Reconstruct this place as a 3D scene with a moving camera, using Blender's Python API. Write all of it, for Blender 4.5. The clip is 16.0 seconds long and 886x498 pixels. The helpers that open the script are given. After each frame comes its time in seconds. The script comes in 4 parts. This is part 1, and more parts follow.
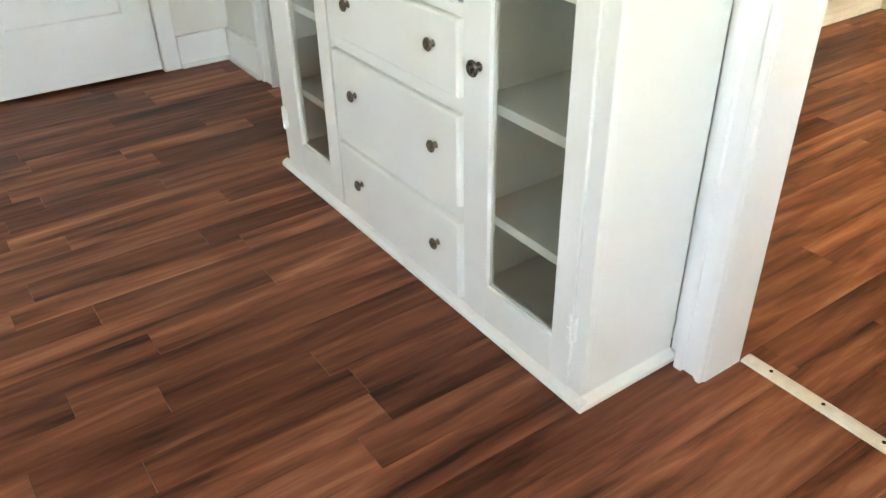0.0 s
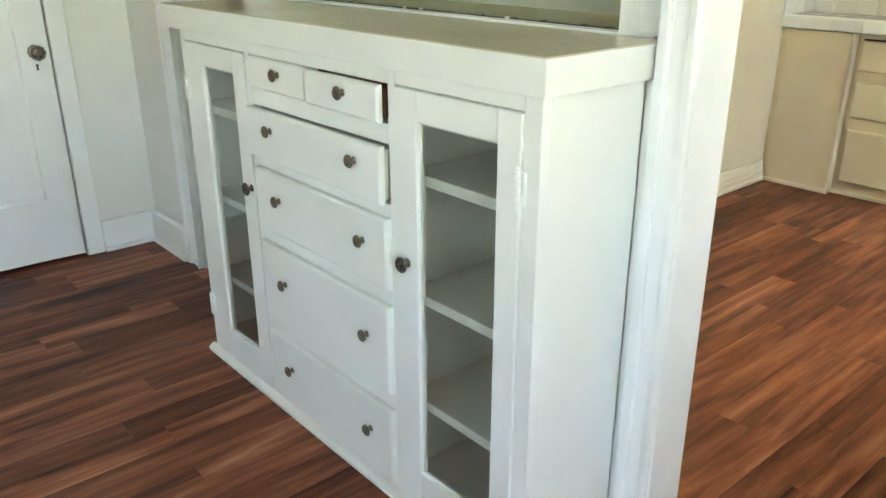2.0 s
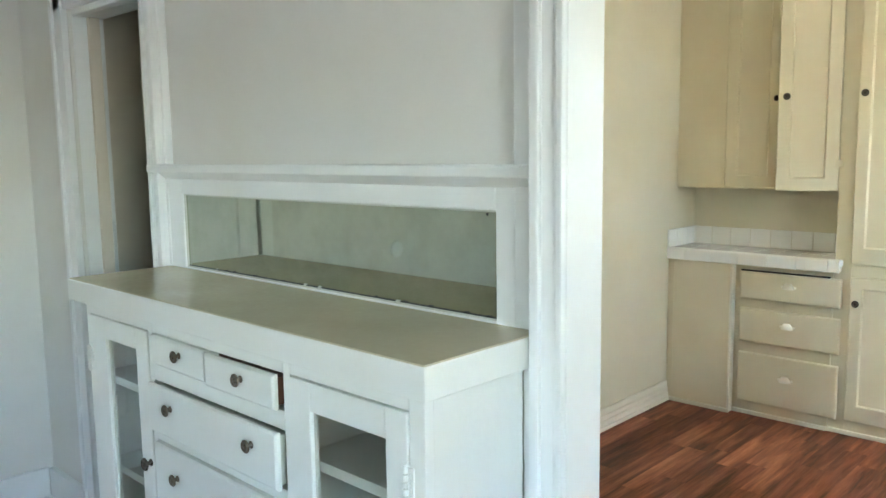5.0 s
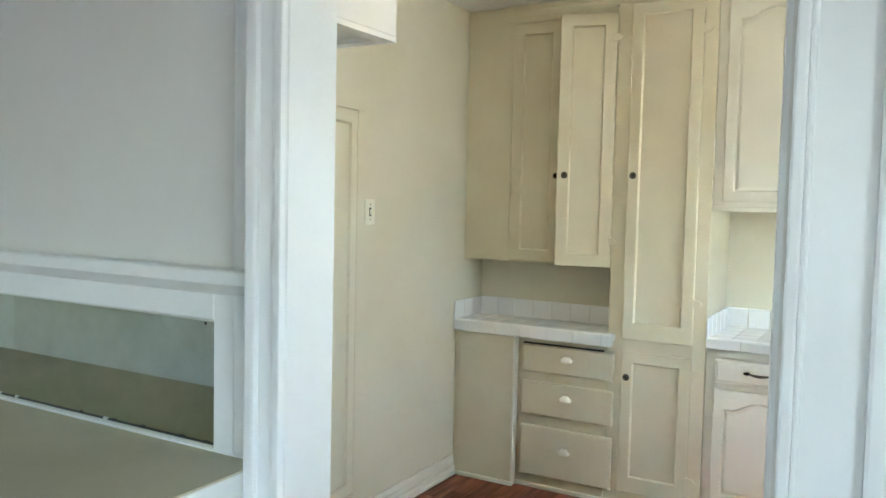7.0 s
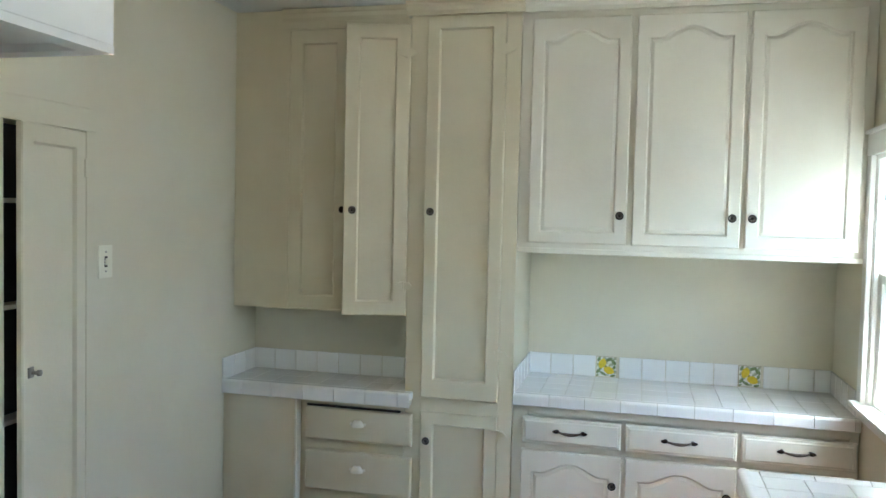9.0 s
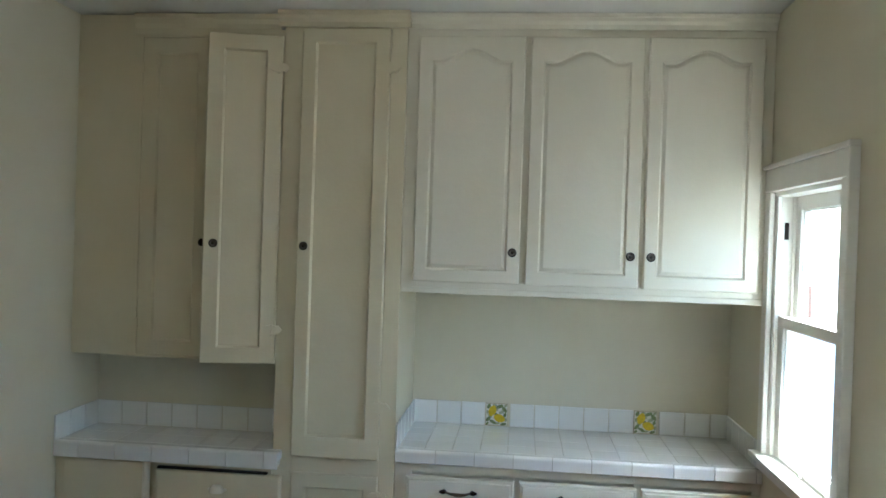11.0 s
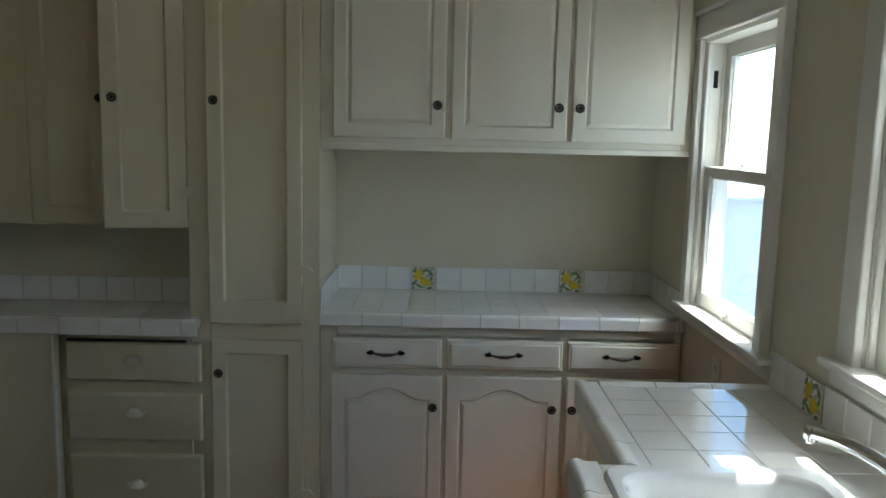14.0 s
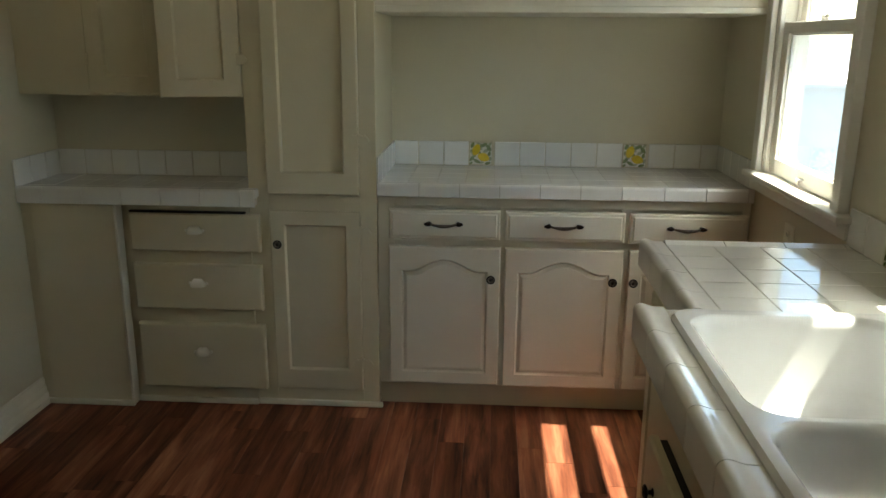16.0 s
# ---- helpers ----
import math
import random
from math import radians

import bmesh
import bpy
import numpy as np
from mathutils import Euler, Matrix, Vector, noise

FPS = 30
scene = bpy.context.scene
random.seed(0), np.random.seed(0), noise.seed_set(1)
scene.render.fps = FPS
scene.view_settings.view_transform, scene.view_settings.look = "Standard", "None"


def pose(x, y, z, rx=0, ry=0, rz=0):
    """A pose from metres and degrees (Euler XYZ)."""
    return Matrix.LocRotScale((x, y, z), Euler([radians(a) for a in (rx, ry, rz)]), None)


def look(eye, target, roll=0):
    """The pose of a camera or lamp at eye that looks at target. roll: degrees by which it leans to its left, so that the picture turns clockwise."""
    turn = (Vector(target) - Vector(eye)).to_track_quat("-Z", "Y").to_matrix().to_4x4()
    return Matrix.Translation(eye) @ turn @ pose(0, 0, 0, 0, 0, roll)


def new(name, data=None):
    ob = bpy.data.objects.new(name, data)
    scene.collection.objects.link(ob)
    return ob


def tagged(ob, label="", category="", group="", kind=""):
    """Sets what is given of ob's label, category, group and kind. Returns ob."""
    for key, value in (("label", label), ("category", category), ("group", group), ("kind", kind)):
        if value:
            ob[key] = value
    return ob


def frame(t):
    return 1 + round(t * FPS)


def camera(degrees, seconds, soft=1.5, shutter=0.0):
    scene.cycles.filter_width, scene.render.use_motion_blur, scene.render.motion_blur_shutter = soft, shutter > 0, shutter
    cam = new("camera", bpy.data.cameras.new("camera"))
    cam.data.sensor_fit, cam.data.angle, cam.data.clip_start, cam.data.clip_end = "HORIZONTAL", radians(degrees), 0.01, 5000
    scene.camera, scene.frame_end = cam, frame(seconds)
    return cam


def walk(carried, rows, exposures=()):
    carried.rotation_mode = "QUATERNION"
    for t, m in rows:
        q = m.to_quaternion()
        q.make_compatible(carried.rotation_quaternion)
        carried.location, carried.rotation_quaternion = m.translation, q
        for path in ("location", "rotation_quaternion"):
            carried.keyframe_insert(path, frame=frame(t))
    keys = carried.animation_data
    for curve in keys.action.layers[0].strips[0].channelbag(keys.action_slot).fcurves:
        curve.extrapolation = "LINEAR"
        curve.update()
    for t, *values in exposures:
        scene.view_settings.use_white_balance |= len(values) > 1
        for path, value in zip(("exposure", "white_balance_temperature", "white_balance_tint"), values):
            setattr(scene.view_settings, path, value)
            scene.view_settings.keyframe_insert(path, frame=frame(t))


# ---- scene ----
# All places below are in plan units; SCALE turns them into metres.
SCALE = 1.05
cam = camera(58.7, 16.0)
PATH = [
    (0, (0.238, 0.539, 1.178), (1.234, 1.996, 0.04), -1.1),
    (0.5, (0.242, 0.532, 1.213), (1.324, 1.998, 0.17), -0.6),
    (1, (0.224, 0.531, 1.232), (1.369, 1.964, 0.321), -0.1),
    (1.5, (0.208, 0.533, 1.25), (1.383, 1.939, 0.449), -0.1),
    (2, (0.211, 0.534, 1.27), (1.427, 1.941, 0.534), -0.1),
    (2.5, (0.209, 0.528, 1.298), (1.44, 1.953, 0.626), -0.6),
    (3, (0.203, 0.517, 1.329), (1.458, 1.961, 0.745), -0.6),
    (3.2, (0.208, 0.514, 1.343), (1.465, 1.97, 0.796), -0.8),
    (5.3, (0.251, 0.447, 1.462), (1.743, 1.762, 1.253), -0.6),
    (5.5, (0.267, 0.441, 1.468), (1.798, 1.714, 1.274), -0.5),
    (6, (0.334, 0.437, 1.482), (1.937, 1.621, 1.32), -0.3),
    (6.5, (0.386, 0.433, 1.508), (2.073, 1.5, 1.39), 1.0),
    (7, (0.479, 0.448, 1.545), (2.207, 1.448, 1.428), 1.3),
    (7.5, (0.563, 0.505, 1.588), (2.331, 1.43, 1.45), 1.5),
    (8, (0.684, 0.615, 1.626), (2.531, 1.372, 1.491), 1.0),
    (8.5, (0.853, 0.708, 1.664), (2.774, 1.248, 1.528), 1.3),
    (9, (1.03, 0.726, 1.703), (2.969, 1.206, 1.609), 1.3),
    (9.5, (1.181, 0.757, 1.735), (3.138, 1.167, 1.716), 2.2),
    (9.7, (1.213, 0.778, 1.75), (3.181, 1.136, 1.726), 2.3),
    (11.8, (1.434, 0.77, 1.733), (3.428, 0.913, 1.682), 1.8),
    (12, (1.442, 0.771, 1.738), (3.437, 0.889, 1.66), 1.9),
    (12.5, (1.448, 0.785, 1.717), (3.443, 0.847, 1.585), 2.1),
    (13, (1.459, 0.792, 1.669), (3.451, 0.824, 1.488), 2.2),
    (13.5, (1.474, 0.802, 1.626), (3.46, 0.828, 1.389), 1.6),
    (14, (1.483, 0.799, 1.585), (3.463, 0.782, 1.306), 1.3),
    (14.5, (1.476, 0.806, 1.55), (3.453, 0.762, 1.246), 1.0),
    (15, (1.488, 0.811, 1.506), (3.455, 0.81, 1.148), 1.3),
    (15.5, (1.5, 0.813, 1.471), (3.452, 0.88, 1.036), 1.0),
    (16, (1.518, 0.805, 1.435), (3.448, 0.925, 0.925), 0.4),
]
EXPOSURES = [(0.0, 5.7, 8600, 5), (0.6, 5.66, 8500, 4), (1.5, 5.45, 7900, 1), (3.0, 5.3, 7500, 1), (5.5, 5.08, 6300, 0), (7.5, 4.78, 5900, 1), (8.5, 4.5, 5450, 1), (9.5, 4.05, 5450, 2), (12.0, 3.42, 5600, 1), (13.0, 3.12, 5600, 1), (14.5, 2.47, 6100, 1), (16.0, 2.72, 7100, 0)]
walk(cam, [(t, look(eye, target, roll)) for t, eye, target, roll in PATH], EXPOSURES)

# ---- world, sun and window light ----
SUN_ELEVATION = radians(66.0)
world = bpy.data.worlds.new("sky")
scene.world = world
world.use_nodes = True
wn = world.node_tree.nodes
sky = wn.new("ShaderNodeTexSky")
sky.sky_type = "NISHITA"
sky.sun_disc = False
sky.sun_elevation = SUN_ELEVATION
sky.sun_rotation = radians(180)
wn["Background"].inputs["Strength"].default_value = 0.15
world.node_tree.links.new(sky.outputs["Color"], wn["Background"].inputs["Color"])
sun_data = bpy.data.lights.new("sun", "SUN")
sun_data.energy, sun_data.angle, sun_data.color = 3.2, radians(0.6), (1.0, 0.95, 0.87)
sun = new("sun", sun_data)
sun.matrix_world = look((0, -0.452 * 10, 10), (0, 0, 0))


def window_lamp(name, eye, target, wide, high, watts, color):
    data = bpy.data.lights.new(name, "AREA")
    data.shape, data.size, data.size_y, data.energy, data.color = "RECTANGLE", wide * SCALE, high * SCALE, watts, color
    ob = new(name, data)
    ob.matrix_world = look(Vector(eye) * SCALE, Vector(target) * SCALE)
    return ob


# area lamps for daylight from assumed, unseen dining room windows behind the walker
window_lamp("west_assumed_light", (-2.43, 0.45, 1.43), (0, 0.75, 1.3), 0.68, 0.93, 0.15, (0.95, 0.98, 1.0))
window_lamp("south_assumed_light", (-0.3, -1.43, 1.43), (-0.3, 0, 1.3), 0.88, 0.98, 0.20, (1.0, 0.97, 0.88))


# the kitchen's warm ceiling lamp, whose glow lies on the glossy cabinet doors
LAMP = (2.48, 1.16, 2.40)
lamp_data = bpy.data.lights.new("kitchen_lamp", "POINT")
lamp_data.energy, lamp_data.shadow_soft_size, lamp_data.color = 0.32, 0.07, (1.0, 0.72, 0.42)
kitchen_lamp = new("kitchen_lamp", lamp_data)
kitchen_lamp.location = Vector(LAMP) * SCALE

# ---- materials ----
def material(name):
    m = bpy.data.materials.new(name)
    m.use_nodes = True
    nt = m.node_tree
    return m, nt, nt.nodes, nt.links, nt.nodes["Principled BSDF"]


def noise_node(nt, scale, detail=4.0, vector=None, rough=0.55):
    n = nt.nodes.new("ShaderNodeTexNoise")
    n.inputs["Scale"].default_value, n.inputs["Detail"].default_value, n.inputs["Roughness"].default_value = scale, detail, rough
    if vector is not None:
        nt.links.new(vector, n.inputs["Vector"])
    return n


def ramp_node(nt, fac, stops):
    r = nt.nodes.new("ShaderNodeValToRGB")
    els = r.color_ramp.elements
    while len(els) < len(stops):
        els.new(0.5)
    for e, (p, c) in zip(els, stops):
        e.position, e.color = p, (*c, 1)
    nt.links.new(fac, r.inputs["Fac"])
    return r


def place_vector(nt, scale=(1, 1, 1), shuffle=0.0):
    """World place, stretched; shuffle moves it by each object's own random number."""
    g = nt.nodes.new("ShaderNodeNewGeometry")
    mp = nt.nodes.new("ShaderNodeMapping")
    mp.inputs["Scale"].default_value = scale
    nt.links.new(g.outputs["Position"], mp.inputs["Vector"])
    if not shuffle:
        return mp.outputs["Vector"]
    info = nt.nodes.new("ShaderNodeObjectInfo")
    mul = nt.nodes.new("ShaderNodeMath")
    mul.operation = "MULTIPLY"
    mul.inputs[1].default_value = shuffle
    nt.links.new(info.outputs["Random"], mul.inputs[0])
    add = nt.nodes.new("ShaderNodeVectorMath")
    nt.links.new(mp.outputs["Vector"], add.inputs[0])
    nt.links.new(mul.outputs[0], add.inputs[1])
    return add.outputs["Vector"]


def bump(nt, height, bsdf, strength, distance):
    b = nt.nodes.new("ShaderNodeBump")
    b.inputs["Strength"].default_value, b.inputs["Distance"].default_value = strength, distance
    nt.links.new(height, b.inputs["Height"])
    nt.links.new(b.outputs["Normal"], bsdf.inputs["Normal"])


def paint(name, color, rough=0.45, grime=0.9, brush=(1, 1, 1), relief=0.12, gloss=0.5):
    """Brushed house paint: slight tone drift, brush marks and faint soiling."""
    m, nt, nodes, links, bsdf = material(name)
    v = place_vector(nt)
    big = noise_node(nt, 2.3, 5.0, v)
    soiled = tuple(c * g for c, g in zip(color, (grime, grime * 0.985, grime * 0.95)))
    r = ramp_node(nt, big.outputs["Fac"], [(0.3, soiled), (0.62, color)])
    links.new(r.outputs["Color"], bsdf.inputs["Base Color"])
    bsdf.inputs["Specular IOR Level"].default_value = gloss
    fine = noise_node(nt, 60.0, 5.0, place_vector(nt, brush))
    rr = ramp_node(nt, fine.outputs["Fac"], [(0.3, (rough - 0.03,) * 3), (0.7, (rough + 0.04,) * 3)])
    links.new(rr.outputs["Color"], bsdf.inputs["Roughness"])
    bump(nt, fine.outputs["Fac"], bsdf, relief, 0.004)
    return m


def plain(name, color, rough, metal=0.0, wear=0.85, scale=30.0):
    m, nt, nodes, links, bsdf = material(name)
    n = noise_node(nt, scale, 4.0, place_vector(nt))
    r = ramp_node(nt, n.outputs["Fac"], [(0.35, tuple(c * wear for c in color)), (0.65, color)])
    links.new(r.outputs["Color"], bsdf.inputs["Base Color"])
    rr = ramp_node(nt, n.outputs["Fac"], [(0.3, (max(rough - 0.05, 0.02),) * 3), (0.7, (rough + 0.08,) * 3)])
    links.new(rr.outputs["Color"], bsdf.inputs["Roughness"])
    bsdf.inputs["Metallic"].default_value = metal
    return m


M_BUFFET = paint("white_enamel", (0.80, 0.81, 0.78), 0.38, 0.94)
# greyer, duller white for inside boards, shelves, beads and chips
M_BUFFET_IN = paint("dull_white_paint", (0.62, 0.63, 0.57), 0.55, 0.86)
M_TOP = paint("cream_enamel_top", (0.63, 0.58, 0.43), 0.20, 0.86, relief=0.04)
M_TRIM = paint("white_trim_paint", (0.80, 0.81, 0.81), 0.35, 0.94)
M_WALL = paint("dining_wall_paint", (0.72, 0.71, 0.68), 0.6, 0.95, relief=0.2)
M_HALL = paint("hall_wall_paint", (0.68, 0.62, 0.53), 0.65, 0.92)
M_KWALL = paint("kitchen_wall_paint", (0.66, 0.615, 0.475), 0.55, 0.95, relief=0.2)
M_CAB = paint("cream_cabinet_paint", (0.69, 0.625, 0.455), 0.36, 0.93)
M_CABW = paint("ivory_cabinet_paint", (0.75, 0.715, 0.61), 0.42, 0.95, gloss=0.40)
M_HINGE = paint("hinge_paint", (0.695, 0.632, 0.465), 0.35, 0.9)
M_CEIL = paint("ceiling_paint", (0.64, 0.63, 0.59), 0.5, 0.95)
M_WINPAINT = paint("window_paint", (0.78, 0.77, 0.72), 0.4, 0.88)
M_PULL = paint("pull_enamel", (0.84, 0.80, 0.70), 0.22, 0.95, relief=0.03)
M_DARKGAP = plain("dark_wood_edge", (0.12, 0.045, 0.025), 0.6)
# near-black for recesses and cracks: shade put into the colour
M_SHADE = plain("painted_shade", (0.03, 0.028, 0.025), 0.8)
M_KNOB = plain("aged_pewter", (0.16, 0.14, 0.12), 0.28, 1.0, 0.55, 200)
M_KNOBLIGHT = plain("worn_brass", (0.26, 0.22, 0.17), 0.3, 1.0, 0.6, 200)
M_BRONZE = plain("dark_bronze", (0.035, 0.028, 0.024), 0.32, 0.9, 0.6, 200)
M_PULLBAR = plain("worn_pewter", (0.20, 0.17, 0.14), 0.30, 1.0, 0.5, 120)
M_NICKEL = plain("satin_nickel", (0.36, 0.34, 0.31), 0.3, 1.0, 0.7, 150)
M_CHROME = plain("chrome", (0.80, 0.81, 0.82), 0.06, 1.0, 0.95, 60)
M_ALU = plain("threshold_aluminium", (0.76, 0.755, 0.73), 0.42, 0.35, 0.85, 40)
M_GROUT = plain("grout", (0.60, 0.57, 0.50), 0.8, 0.0, 0.8, 80)
M_PORCELAIN = plain("porcelain", (0.82, 0.83, 0.83), 0.07, 0.0, 0.97, 8)
M_PLASTIC = plain("ivory_plastic", (0.79, 0.76, 0.62), 0.35, 0.0, 0.95, 20)
M_BLACK = plain("black_slot", (0.02, 0.02, 0.02), 0.5)
M_LEMON = plain("lemon_glaze", (0.75, 0.56, 0.04), 0.12, 0.0, 0.8, 90)
M_LEAF = plain("leaf_glaze", (0.27, 0.33, 0.16), 0.12, 0.0, 0.6, 90)
M_LEAFPALE = plain("pale_leaf_glaze", (0.46, 0.50, 0.34), 0.12, 0.0, 0.7, 90)
M_TILEBACK = plain("cream_glaze", (0.80, 0.78, 0.68), 0.1, 0.0, 0.9, 60)
M_BROWNLINE = plain("brown_glaze", (0.62, 0.55, 0.40), 0.15)
M_CONCRETE = plain("yard_concrete", (0.22, 0.22, 0.215), 0.85, 0.0, 0.8, 3)
M_FENCE = plain("redwood_fence", (0.26, 0.11, 0.07), 0.8, 0.0, 0.7, 6)
# dark grey-brown of the added sheet that cuts bounced light outside
M_BOUNCE_CUT = plain("bounce_cut_grey", (0.20, 0.18, 0.155), 0.85, 0.0, 0.8, 6)
M_STUCCO = plain("blue_grey_stucco", (0.66, 0.69, 0.73), 0.85, 0.0, 0.92, 5)


def tile_glaze():
    m, nt, nodes, links, bsdf = material("white_tile_glaze")
    info = nodes.new("ShaderNodeObjectInfo")
    r = ramp_node(nt, info.outputs["Random"], [(0.0, (0.79, 0.785, 0.755)), (1.0, (0.85, 0.845, 0.82))])
    links.new(r.outputs["Color"], bsdf.inputs["Base Color"])
    bsdf.inputs["Roughness"].default_value = 0.07
    wave = noise_node(nt, 9.0, 2.0, place_vector(nt, shuffle=30.0))
    bump(nt, wave.outputs["Fac"], bsdf, 0.08, 0.01)
    return m


M_TILE = tile_glaze()


def floor_wood():
    """Red-brown laminate: long dark and tan streaks along each strip."""
    m, nt, nodes, links, bsdf = material("red_brown_laminate")
    flow = noise_node(nt, 1.0, 3.0, place_vector(nt, (1.3, 6, 1), 60.0))
    warped = place_vector(nt, (1.6, 19, 1), 60.0)
    add = nodes.new("ShaderNodeVectorMath")
    links.new(warped, add.inputs[0])
    links.new(flow.outputs["Color"], add.inputs[1])
    streak = noise_node(nt, 1.0, 6.0, add.outputs["Vector"], 0.6)
    r = ramp_node(nt, streak.outputs["Fac"], [(0.30, (0.026, 0.0085, 0.0055)), (0.42, (0.125, 0.040, 0.022)), (0.55, (0.240, 0.084, 0.045)), (0.74, (0.44, 0.190, 0.105))])
    info = nodes.new("ShaderNodeObjectInfo")
    tone = ramp_node(nt, info.outputs["Random"], [(0.0, (0.62, 0.57, 0.56)), (0.5, (0.95, 0.92, 0.92)), (1.0, (1.4, 1.44, 1.42))])
    mix = nodes.new("ShaderNodeMix")
    mix.data_type, mix.blend_type = "RGBA", "MULTIPLY"
    mix.inputs["Factor"].default_value = 1.0
    links.new(r.outputs["Color"], mix.inputs["A"])
    links.new(tone.outputs["Color"], mix.inputs["B"])
    links.new(mix.outputs["Result"], bsdf.inputs["Base Color"])
    grain = noise_node(nt, 1.0, 5.0, place_vector(nt, (8, 160, 1), 20.0))
    rr = ramp_node(nt, grain.outputs["Fac"], [(0.3, (0.34,) * 3), (0.7, (0.48,) * 3)])
    bsdf.inputs["Specular IOR Level"].default_value = 0.14
    links.new(rr.outputs["Color"], bsdf.inputs["Roughness"])
    bump(nt, grain.outputs["Fac"], bsdf, 0.12, 0.002)
    return m


M_FLOOR = floor_wood()


def glass_material():
    m, nt, nodes, links, bsdf = material("old_window_glass")
    bsdf.inputs["Base Color"].default_value = (0.96, 0.98, 0.97, 1)
    bsdf.inputs["Roughness"].default_value = 0.0
    bsdf.inputs["IOR"].default_value = 1.45
    bsdf.inputs["Transmission Weight"].default_value = 1.0
    wave = noise_node(nt, 5.0, 2.0, place_vector(nt))
    bump(nt, wave.outputs["Fac"], bsdf, 0.03, 0.01)
    return m


M_GLASS = glass_material()


def mirror_material():
    m, nt, nodes, links, bsdf = material("aged_mirror")
    n = noise_node(nt, 14.0, 5.0, place_vector(nt))
    r = ramp_node(nt, n.outputs["Fac"], [(0.30, (0.44, 0.47, 0.385)), (0.60, (0.50, 0.525, 0.44))])
    links.new(r.outputs["Color"], bsdf.inputs["Base Color"])
    bsdf.inputs["Metallic"].default_value = 1.0
    bsdf.inputs["Roughness"].default_value = 0.03
    return m


M_MIRROR = mirror_material()

# ---- builders ----
ORIGIN = {}


def box(bm, x0, x1, y0, y1, z0, z1, bevel=0.0, seg=1):
    vs = [bm.verts.new((x, y, z)) for x in (x0, x1) for y in (y0, y1) for z in (z0, z1)]
    fs = [bm.faces.new([vs[i] for i in q]) for q in ((0, 1, 3, 2), (4, 6, 7, 5), (0, 4, 5, 1), (2, 3, 7, 6), (0, 2, 6, 4), (1, 5, 7, 3))]
    if bevel:
        edges = list({e for f in fs for e in f.edges})
        bmesh.ops.bevel(bm, geom=edges, offset=bevel, segments=seg, affect="EDGES", profile=0.6)
    return bm


def boxed(*args, **kw):
    return box(bmesh.new(), *args, **kw)


def prism(bm, outline, axis, a0, a1):
    """An outline of two coordinates drawn along the axis from a0 to a1."""
    def at(p, a):
        return {"x": (a, p[0], p[1]), "y": (p[0], a, p[1]), "z": (p[0], p[1], a)}[axis]
    lo, hi = [bm.verts.new(at(p, a0)) for p in outline], [bm.verts.new(at(p, a1)) for p in outline]
    n = len(outline)
    for i in range(n):
        bm.faces.new((lo[i], lo[(i + 1) % n], hi[(i + 1) % n], hi[i]))
    bm.faces.new(lo)
    bm.faces.new(hi)
    return bm


def lathe(bm, profile, base, way, around=16):
    """Rings of (radius, height) round a line from base along way."""
    way = Vector(way).normalized()
    a = way.orthogonal().normalized()
    b = way.cross(a)
    rings = []
    for r, h in profile:
        c = Vector(base) + way * h
        rings.append([bm.verts.new(c + (a * math.cos(k) + b * math.sin(k)) * r) for k in (2 * math.pi * i / around for i in range(around))])
    for lo, hi in zip(rings, rings[1:]):
        for i in range(around):
            bm.faces.new((lo[i], lo[(i + 1) % around], hi[(i + 1) % around], hi[i]))
    bm.faces.new(rings[0])
    bm.faces.new(rings[-1])
    return bm


def tube(bm, points, radii, around=12):
    points = [Vector(p) for p in points]
    rings = []
    for i, p in enumerate(points):
        way = (points[min(i + 1, len(points) - 1)] - points[max(i - 1, 0)]).normalized()
        a = way.cross(Vector((0.31, 0.17, 0.93))).normalized()
        b = way.cross(a)
        r = radii[i] if isinstance(radii, (list, tuple)) else radii
        rings.append([bm.verts.new(p + (a * math.cos(k) + b * math.sin(k)) * r) for k in (2 * math.pi * j / around for j in range(around))])
    for lo, hi in zip(rings, rings[1:]):
        for i in range(around):
            bm.faces.new((lo[i], lo[(i + 1) % around], hi[(i + 1) % around], hi[i]))
    bm.faces.new(rings[0])
    bm.faces.new(rings[-1])
    return bm


def finish(bm, name, mat, origin, smooth=False):
    bmesh.ops.recalc_face_normals(bm, faces=bm.faces)
    for v in bm.verts:
        v.co = v.co * SCALE - origin
    if smooth == "edges":
        for e in bm.edges:
            e.smooth = len(e.link_faces) == 2 and e.calc_face_angle(0.0) < 0.75
    me = bpy.data.meshes.new(name)
    bm.to_mesh(me)
    bm.free()
    me.materials.append(mat)
    if smooth:
        for p in me.polygons:
            p.use_smooth = True
    return me


def thing(name, x, y, z, label, category, group="", kind=""):
    ob = new(name)
    ob.empty_display_size = 0.1
    ob.location = Vector((x, y, z)) * SCALE
    ORIGIN[ob] = ob.location.copy()
    return tagged(ob, label, category, group, kind)


def part(name, bm, mat, parent, label="", smooth=False):
    ob = new(name, finish(bm, name, mat, ORIGIN[parent], smooth))
    ob.parent = parent
    ORIGIN[ob] = ORIGIN[parent]
    return tagged(ob, label)


def structure(name, bm, mat, label, category="", smooth=False):
    ob = new(name, finish(bm, name, mat, Vector((0, 0, 0)), smooth))
    ORIGIN[ob] = Vector((0, 0, 0))
    return tagged(ob, label, category or name.split("_")[0], "", "structure")


def facing(side, level):
    """From (across, up, depth into the thing) to a place, for a front that looks along side."""
    return {"-x": lambda u, v, d: (level + d, u, v), "-y": lambda u, v, d: (u, level + d, v), "+y": lambda u, v, d: (u, level - d, v)}[side]


